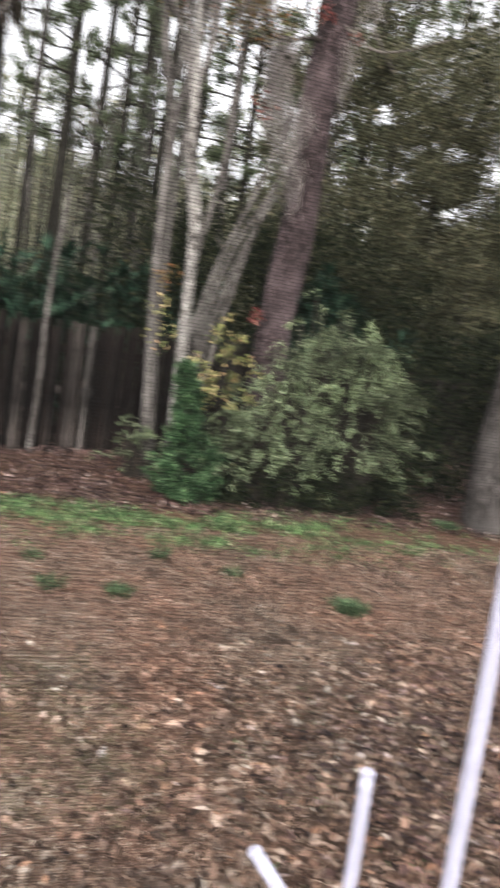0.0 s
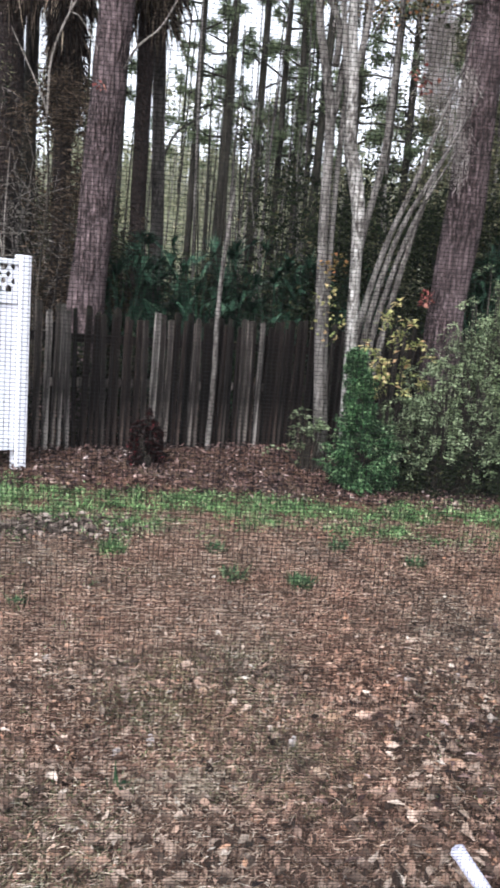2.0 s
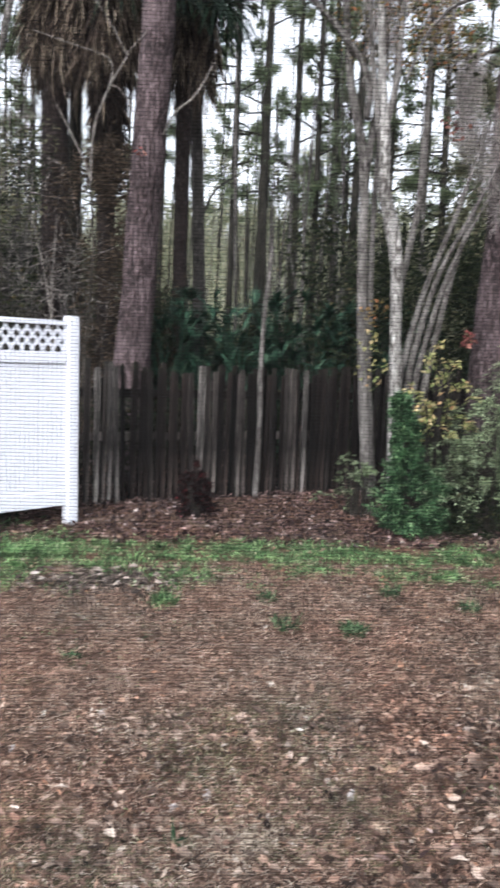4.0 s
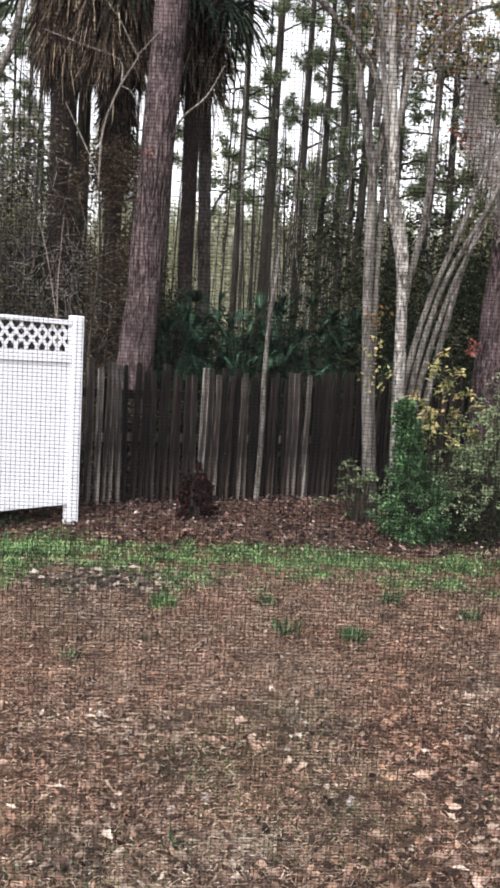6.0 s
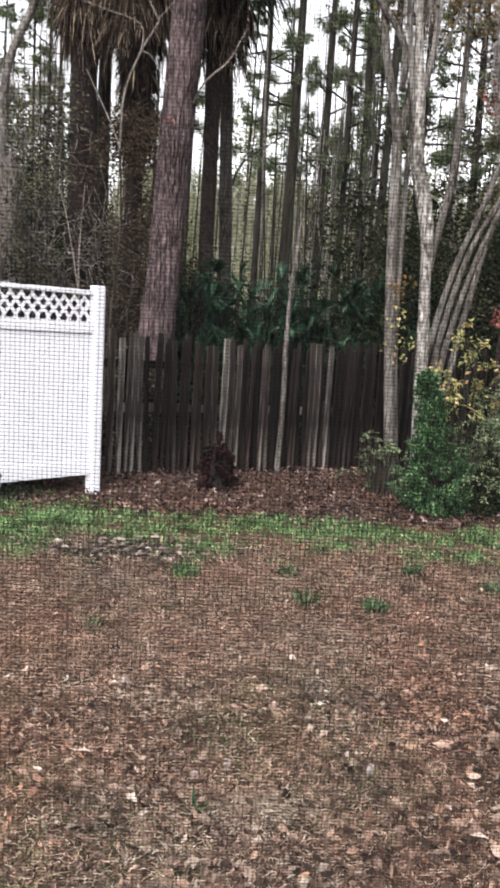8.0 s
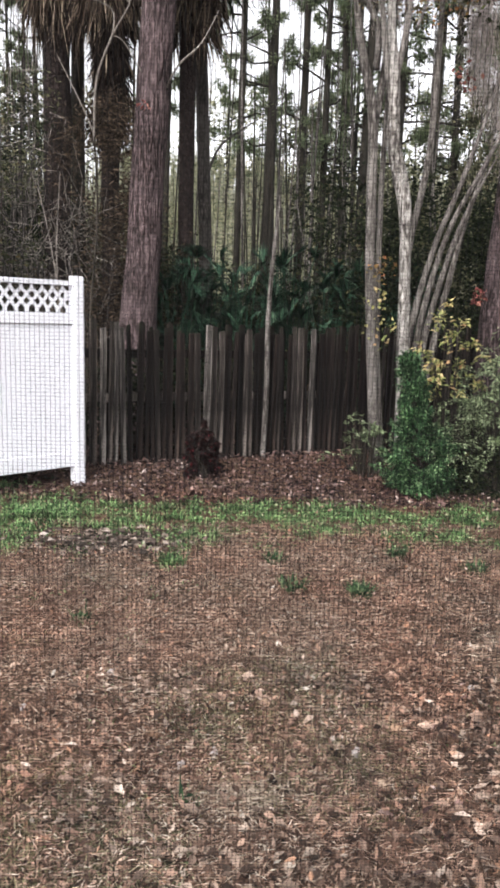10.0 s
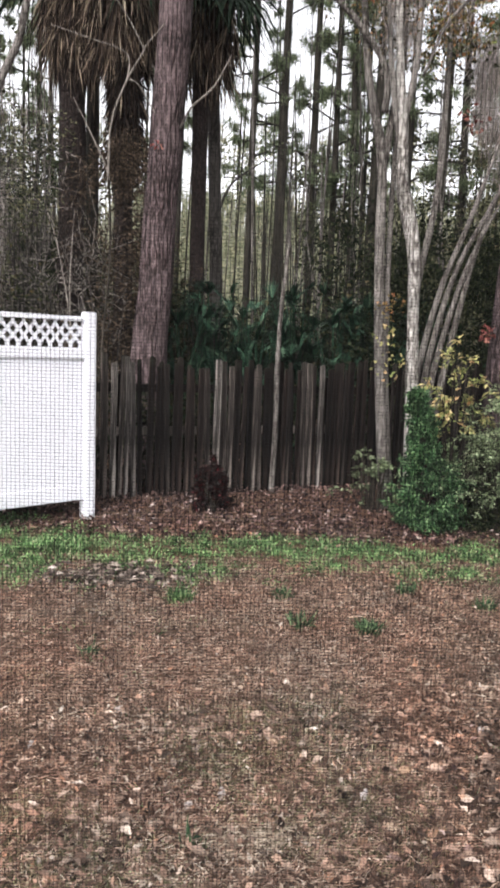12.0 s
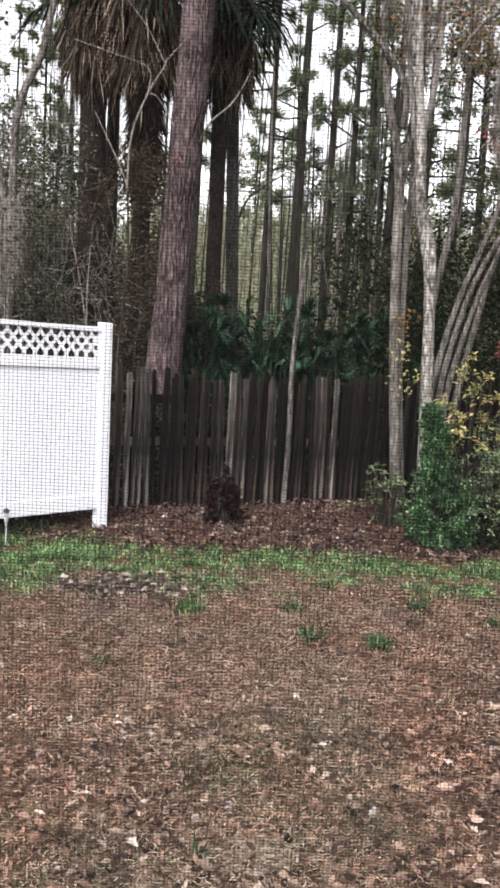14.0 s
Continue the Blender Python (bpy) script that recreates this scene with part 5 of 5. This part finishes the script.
def build_litter():
    r = random.Random(3)
    g = Geo()

    def scatter(y0, y1, per_m2, lo, hi, g=g):
        x0, x1 = -5.5, 8.5
        for _ in range(int((y1 - y0) * (x1 - x0) * per_m2)):
            x, y = r.uniform(x0, x1), r.uniform(y0, y1)
            out = max(-0.42 * y - 0.4 - x, x - 0.98 * y - 0.3, 0.0)
            if r.random() > max(math.exp(-out * 1.6), 0.06) or r.random() < 0.75 * grass_share(x, y):
                continue
            if y < 6.2 and noise.noise(Vector((x * 2.1, y * 2.1, 1.5))) < r.uniform(-1.4, -0.3):
                continue
            n = (Vector((0, 0, 1)) + rand_dir(r) * 0.75).normalized()
            d = rand_dir(r, 0.25)
            d = (d - n * d.dot(n)).normalized()
            s = n.cross(d)
            length = (lo + (hi - lo) * r.random() ** 1.7) * (0.62 + 0.22 * min(1, max(0, (x - 0.1) / 1.3)) if y < 6.2 else 1.0)
            w = length * r.uniform(0.28, 0.6) / 2
            c = Vector((x, y, gz(x, y) + 0.006 + 0.05 * r.random() ** 1.5))
            curl = r.uniform(-0.3, 0.5) * w
            a, b = c - d * length / 2, c + d * length / 2 + n * r.uniform(-0.1, 0.25) * length
            g.add([a, c - d * length * 0.15 + s * w + n * curl, c + d * length * 0.2 + s * w * 0.8 + n * curl, b, c + d * length * 0.2 - s * w * 0.8 + n * curl, c - d * length * 0.15 - s * w + n * curl, c + d * length * 0.02],
                  [(0, 6, 1), (1, 6, 2), (2, 6, 3), (3, 6, 4), (4, 6, 5), (5, 6, 0)])

    scatter(-3.0, 0.2, 160, 0.02, 0.07)
    scatter(0.2, 0.9, 700, 0.02, 0.07)
    scatter(0.9, 1.6, 2300, 0.014, 0.066)
    scatter(1.6, 2.6, 3500, 0.012, 0.074)
    scatter(2.6, 3.6, 4200, 0.011, 0.058)
    scatter(3.6, 5.3, 4800, 0.012, 0.046)
    scatter(5.3, 6.5, 420, 0.02, 0.06)
    broad = Geo()
    for _ in range(3600):
        x, y = r.uniform(-1.2, 2.6), 1.4 + 1.7 * r.random() ** 1.3
        if noise.noise(Vector((x * 1.5, y * 1.8, 31.0))) + 0.2 * x < r.uniform(-0.35, 0.6):
            continue
        s = r.uniform(0.03, 0.068)
        broad.leaf(Vector((x, y, gz(x, y) + r.uniform(0.03, 0.055))), rand_dir(r, 0.25), Vector((0, 0, 1)) + rand_dir(r) * 0.6, s, s * r.uniform(0.35, 0.6))
    # Beneath the trees the shade is put into darker leaves.
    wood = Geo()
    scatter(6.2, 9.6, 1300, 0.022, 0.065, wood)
    # A drift of the same darkened leaves stands for tree shade nearby.
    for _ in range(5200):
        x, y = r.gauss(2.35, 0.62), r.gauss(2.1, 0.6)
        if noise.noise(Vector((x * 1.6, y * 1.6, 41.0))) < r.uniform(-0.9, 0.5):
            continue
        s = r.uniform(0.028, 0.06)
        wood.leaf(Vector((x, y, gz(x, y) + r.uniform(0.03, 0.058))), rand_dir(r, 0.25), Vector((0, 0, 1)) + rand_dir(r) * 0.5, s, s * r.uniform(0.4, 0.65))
    debris = Geo()
    for _ in range(1000):
        x, y = r.gauss(-0.76, 0.24), r.gauss(5.03, 0.14)
        debris.leaf(Vector((x, y, gz(x, y) + 0.012 + 0.05 * r.random() ** 2)), rand_dir(r, 0.3), Vector((0, 0, 1)) + rand_dir(r) * 0.7, r.uniform(0.03, 0.085), r.uniform(0.02, 0.05))
    # Sparser dark leaves behind the fence keep its gaps shady.
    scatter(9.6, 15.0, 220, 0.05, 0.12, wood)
    single("bleached_debris", debris, DEBRIS, "bleached and blackened leaf scraps heaped at the grass edge", "dead leaves", kind="stuff")
    single("woodland_litter", wood, WOOD_LITTER, "damp purplish-brown dead leaves, darkened to stand for tree shade", "dead leaves", kind="stuff")
    single("broad_leaf_litter", broad, BROAD_LEAF, "broad curled tan leaves lying in loose drifts", "dead leaves", kind="stuff")
    single("leaf_litter", g, LITTER, "brown, tan and orange dead leaves lying on the ground", "dead leaves", kind="stuff")
    g, pale = Geo(), Geo()
    for _ in range(270000):
        y = 1.5 + 4.1 * r.random() ** 0.95 if r.random() < 0.94 else r.triangular(-0.5, 1.6, 1.5)
        x = r.gauss(0.28 * max(y, 1.3), 0.62 * max(y, 1.3))
        if r.random() < grass_share(x, y) or noise.noise(Vector((x * 1.3, y * 1.6, 5.0))) < r.uniform(-0.9, 0.1):
            continue
        if r.random() < 0.3 * min(1, max(0, (x + 0.1 + 0.7 * noise.noise(Vector((x * 1.4, y * 1.4, 9.0)))) / 1.3)) * min(1, max(0, (3.7 - y) / 1.0)) or r.random() < 0.4 * max(0, 2.6 - y):
            continue
        a = r.gauss(0.15, 0.8)
        length = r.uniform(0.02, 0.06) if y < 3.2 else r.uniform(0.03, 0.09)
        d = Vector((math.cos(a), math.sin(a), r.uniform(-0.05, 0.08)))
        s = Vector((-d.y, d.x, 0)) * r.uniform(0.0008, 0.0024)
        p = Vector((x, y, gz(x, y) + 0.008 + r.random() * 0.03))
        q = p + d * length
        m = p.lerp(q, 0.55) + Vector((r.uniform(-0.1, 0.1), r.uniform(-0.1, 0.1), 0.04)) * length
        g.add([p, m + s, q, m - s], [(0, 1, 2, 3)])
    for _ in range(420):
        x, y = r.gauss(0.06, 0.1), r.gauss(2.26, 0.045)
        a, w = r.gauss(0.1, 0.7), r.uniform(0.0015, 0.004)
        d = Vector((math.cos(a), math.sin(a), r.uniform(-0.05, 0.1))) * r.uniform(0.02, 0.055)
        p, o = Vector((x, y, gz(x, y) + 0.025 + 0.015 * r.random())), Vector((-math.sin(a), math.cos(a), 0)) * w
        pale.add([p, p + d * 0.5 + o, p + d, p + d * 0.5 - o], [(0, 1, 2, 3)])
    single("dry_grass_patch", pale, PALE_STRAW, "small patch of bleached dry grass in the litter", "dry grass", kind="stuff")
    single("pine_straw", g, STRAW, "reddish-brown pine needles strewn over the ground", "pine straw", kind="stuff")


def build_grass():
    r = random.Random(4)
    g = Geo()
    for _ in range(90000):
        y = r.uniform(4.6, 7.0)
        x = r.uniform(-4.5, 6.0)
        if r.random() > grass_share(x, y) ** 1.3:
            continue
        p = Vector((x, y, gz(x, y) - 0.004))
        if r.random() < 0.4:
            g.leaf(p + Vector((0, 0, r.uniform(0.005, 0.05))), rand_dir(r, 0.5), Vector((0, 0, 1)) + rand_dir(r) * 0.5, r.uniform(0.012, 0.032), r.uniform(0.009, 0.02))
        else:
            g.blade(p, Vector((r.uniform(-0.7, 0.7), r.uniform(-0.7, 0.7), r.uniform(0.4, 1.0))), r.uniform(0.03, 0.085), r.uniform(0.003, 0.007), 0.6)
    for _ in range(6500):
        y, x = r.uniform(4.8, 6.75), r.uniform(-4.5, 6.0)
        if r.random() > grass_share(x, y) ** 1.6:
            continue
        w, tall = r.uniform(0.03, 0.09), r.uniform(0.035, 0.1) * (1.3 if x < -0.4 else 1.0)
        for _ in range(int(260 * w) + 10):
            a, q = r.uniform(0, 2 * math.pi), w * r.random() ** 0.6
            p = Vector((x + math.cos(a) * q, y + math.sin(a) * q, gz(x, y) - 0.004))
            d = Vector((math.cos(a) * q / w * 0.6 + r.uniform(-0.3, 0.3), math.sin(a) * q / w * 0.6 + r.uniform(-0.3, 0.3), r.uniform(0.6, 1.0)))
            g.blade(p, d, tall * r.uniform(0.5, 1.15), r.uniform(0.004, 0.009), 0.5)
    for _ in range(1100):
        y, x = r.uniform(1.7, 4.9), r.uniform(-1.8, 2.6)
        if noise.noise(Vector((x * 1.1, y * 1.1, 11.0))) < (0.05 if y < 3.2 else 0.2):
            continue
        for _ in range(r.randrange(4, 14)):
            p = Vector((x + r.gauss(0, 0.025), y + r.gauss(0, 0.025), gz(x, y)))
            g.blade(p, Vector((r.uniform(-0.8, 0.8), r.uniform(-0.8, 0.8), r.uniform(0.3, 1.0))), r.uniform(0.02, 0.05), r.uniform(0.002, 0.005), 0.6)
    thatch = Geo()
    for _ in range(11000):
        y, x = r.uniform(1.45, 3.5), r.uniform(-1.7, 1.9)
        if noise.noise(Vector((x * 1.2, y * 1.2, 21.0))) < -0.02 + 0.12 * max(0, x) + 0.3 * max(0, y - 2.8):
            continue
        for _ in range(r.randrange(3, 12)):
            p = Vector((x + r.gauss(0, 0.03), y + r.gauss(0, 0.03), gz(x, y) + 0.008))
            thatch.blade(p, Vector((r.uniform(-1, 1), r.uniform(-1, 1), r.uniform(0.15, 0.7))), r.uniform(0.025, 0.065), r.uniform(0.003, 0.006), 0.5)
    single("thatch", thatch, THATCH, "short dull olive blades among the dead leaves", "grass", kind="stuff")
    single("grass", g, GRASS, "patchy green grass and weeds in a band across the yard", "grass", kind="stuff")
    for x, y, w, n in ((0.79, 4.12, 0.055, 110), (-0.3, 4.62, 0.085, 90), (0.42, 4.22, 0.075, 34), (1.16, 4.88, 0.06, 40), (2.17, 4.03, 0.1, 240), (4.4, 6.5, 0.14, 90), (-0.09, 2.22, 0.04, 6), (-0.68, 3.72, 0.04, 9), (0.35, 4.75, 0.06, 30), (1.6, 4.6, 0.07, 40)):
        g = Geo()
        for _ in range(n * 2):
            a, q = r.uniform(0, 2 * math.pi), w * r.random() ** 0.6
            p = Vector((x + math.cos(a) * q, y + math.sin(a) * q, gz(x, y) - 0.005))
            d = Vector((math.cos(a) * 0.6 * q / w + r.uniform(-0.3, 0.3), math.sin(a) * 0.6 + r.uniform(-0.3, 0.3), r.uniform(1.0, 2.0)))
            g.blade(p, d, r.uniform(0.07, 0.16), r.uniform(0.005, 0.011), 0.4)
            if r.random() < 0.5:
                g.leaf(p + Vector((0, 0, r.uniform(0.02, 0.06))), rand_dir(r, 0.3), Vector((0, 0, 1)), 0.035, 0.02)
        tuft = thing("weed_tuft", x, y, gz(x, y), "small tuft of green weeds growing through dead leaves", "weeds", "weed tufts")
        part("foliage", g, GRASS if y > 4.5 and x < 0.0 else WEED, tuft, kind="stuff")


def build_fallen_leaves():
    """The leaves that stand out one by one in the litter."""
    r = random.Random(8)

    def fallen(name, x, y, s, material, label, category, group):
        z = gz(x, y)
        g = Geo()
        a, n, lift = r.uniform(0, 6.28), 10, 0.026
        ring = []
        for k in range(n):
            t = 2 * math.pi * k / n
            rx, ry = math.cos(t) * s * r.uniform(0.42, 0.58), math.sin(t) * s * r.uniform(0.2, 0.36)
            ring.append(Vector((x + rx * math.cos(a) - ry * math.sin(a), y + rx * math.sin(a) + ry * math.cos(a), z + lift + r.uniform(-0.004, 0.006))))
        mid = Vector((x, y, z + lift + 0.004))
        low = [q.lerp(Vector((x, y, 0)), 0.25) for q in ring]
        low = [Vector((q.x, q.y, z + 0.004)) for q in low]
        g.add(ring + [mid] + low, [(k, (k + 1) % n, n) for k in range(n)] + [(k, n + 1 + k, n + 1 + (k + 1) % n, (k + 1) % n) for k in range(n)])
        single(name, g, material, label, category, group)

    for x, y, s in ((0.0, 2.52, 0.048), (0.5, 2.53, 0.044), (-0.74, 2.83, 0.04), (-0.45, 3.14, 0.034), (-0.11, 2.45, 0.034), (1.07, 3.02, 0.036), (1.3, 2.35, 0.04)):
        fallen("bleached_leaf", x, y, s, PALE_CHIP, "pale bleached curled leaf lying in the litter", "leaf", "bleached leaves")
    for x, y, s in ((-0.22, 2.63, 0.06), (0.68, 2.68, 0.06), (0.87, 2.6, 0.065), (0.45, 2.26, 0.06), (0.56, 2.34, 0.065), (0.7, 2.32, 0.07), (0.78, 2.36, 0.06), (0.47, 2.96, 0.045), (0.2, 2.88, 0.05), (1.2, 2.75, 0.06), (1.05, 2.4, 0.07), (1.5, 2.9, 0.06), (-0.25, 2.41, 0.05)):
        fallen("fallen_leaf", x, y, s, TAN_LEAF, "large dry tan-brown leaf lying in the litter", "leaf", "large fallen leaves")


build_litter()
build_grass()
build_fallen_leaves()


# ---- white pipes and the garden light ----
def build_pipes():
    def pipe(points, rad, label):
        top = thing("plastic_pipe", points[0][0], points[0][1], gz(points[0][0], points[0][1]), label, "pipe", "white pipes")
        line, radii = smooth_line(points, [rad] * len(points), 4)
        g = Geo()
        g.tube(line, radii, 20)
        part("tube", g, PIPE, top, smooth=True)
        d = (line[-1] - line[-2]).normalized()
        g = Geo()
        g.tube([line[-1] - d * 0.004, line[-1] + d * 0.006, line[-1] + d * 0.010], [rad * 1.05, rad * 1.05, rad * 0.7], 14)
        part("end_cap", g, PIPE, top)

    pipe([(0.725, 1.15, -0.1), (0.72, 1.16, 0.54), (0.72, 1.17, 0.765)], 0.013, "white plastic pipe standing upright in the yard")
    pipe([(0.77, 0.94, -0.1), (0.766, 0.95, 0.7), (0.764, 0.96, 1.2), (0.762, 0.965, 1.4)], 0.013, "tall white plastic pipe standing upright")
    pipe([(1.0, 1.0, -0.05), (0.75, 1.1, 0.33), (0.54, 1.2, 0.6)], 0.013, "white plastic pipe leaning against the upright ones")


build_pipes()


def build_garden_light():
    x, y = -1.9, 6.1
    top = thing("garden_light", x, y, gz(x, y), "small solar garden light on a stake by the white fence", "garden light")
    g = Geo()
    g.tube([(x, y, -0.05), (x, y, 0.19)], [0.007, 0.007], 8)
    part("stake", g, GLASS_HEAD, top)
    g = Geo()
    g.tube([(x, y, 0.18), (x, y, 0.2), (x, y, 0.27), (x, y, 0.275)], [0.008, 0.016, 0.02, 0.02], 12)
    part("lens", g, GLASS_HEAD, top)
    g = Geo()
    g.tube([(x, y, 0.275), (x, y, 0.285), (x, y, 0.3), (x, y, 0.305)], [0.024, 0.027, 0.02, 0.008], 12)
    part("cap", g, BLACK_PLASTIC, top)


build_garden_light()


# ---- insect screen before the viewer ----
def build_screen():
    y, x0, x1, z0, z1, pitch, rise, rad = 0.32, -0.42, 0.6, 0.95, 2.0, 0.00181, 0.00141, 0.000083
    top = thing("window_screen", 0.09, y, 0.0, "fine grey insect screen in an aluminium frame", "screen", kind="structure")
    g = Geo()
    for k in range(int((x1 - x0) / pitch) + 1):
        x = x0 + k * pitch
        g.add([(x - rad, y, z0), (x + rad, y, z0), (x, y - rad * 1.6, z0), (x - rad, y, z1), (x + rad, y, z1), (x, y - rad * 1.6, z1)], [(0, 1, 4, 3), (1, 2, 5, 4), (2, 0, 3, 5)])
    for k in range(int((z1 - z0) / rise) + 1):
        z = z0 + k * rise
        g.add([(x0, y, z - rad), (x0, y, z + rad), (x0, y - rad * 1.6, z), (x1, y, z - rad), (x1, y, z + rad), (x1, y - rad * 1.6, z)], [(0, 3, 4, 1), (1, 4, 5, 2), (2, 5, 3, 0)])
    part("screen_mesh", g, WIRE, top, "fine grey wire mesh", kind="stuff")
    for lo, hi in (((x0 - 0.03, y - 0.012, -0.05), (x0, y + 0.012, z1 + 0.03)), ((x1, y - 0.012, -0.05), (x1 + 0.03, y + 0.012, z1 + 0.03)), ((x0, y - 0.011, z0 - 0.04), (x1, y + 0.011, z0)), ((x0, y - 0.011, z1), (x1, y + 0.011, z1 + 0.03))):
        g = Geo()
        g.box(lo, hi, None, 0.002)
        part("frame_bar", g, ALU, top)


build_screen()
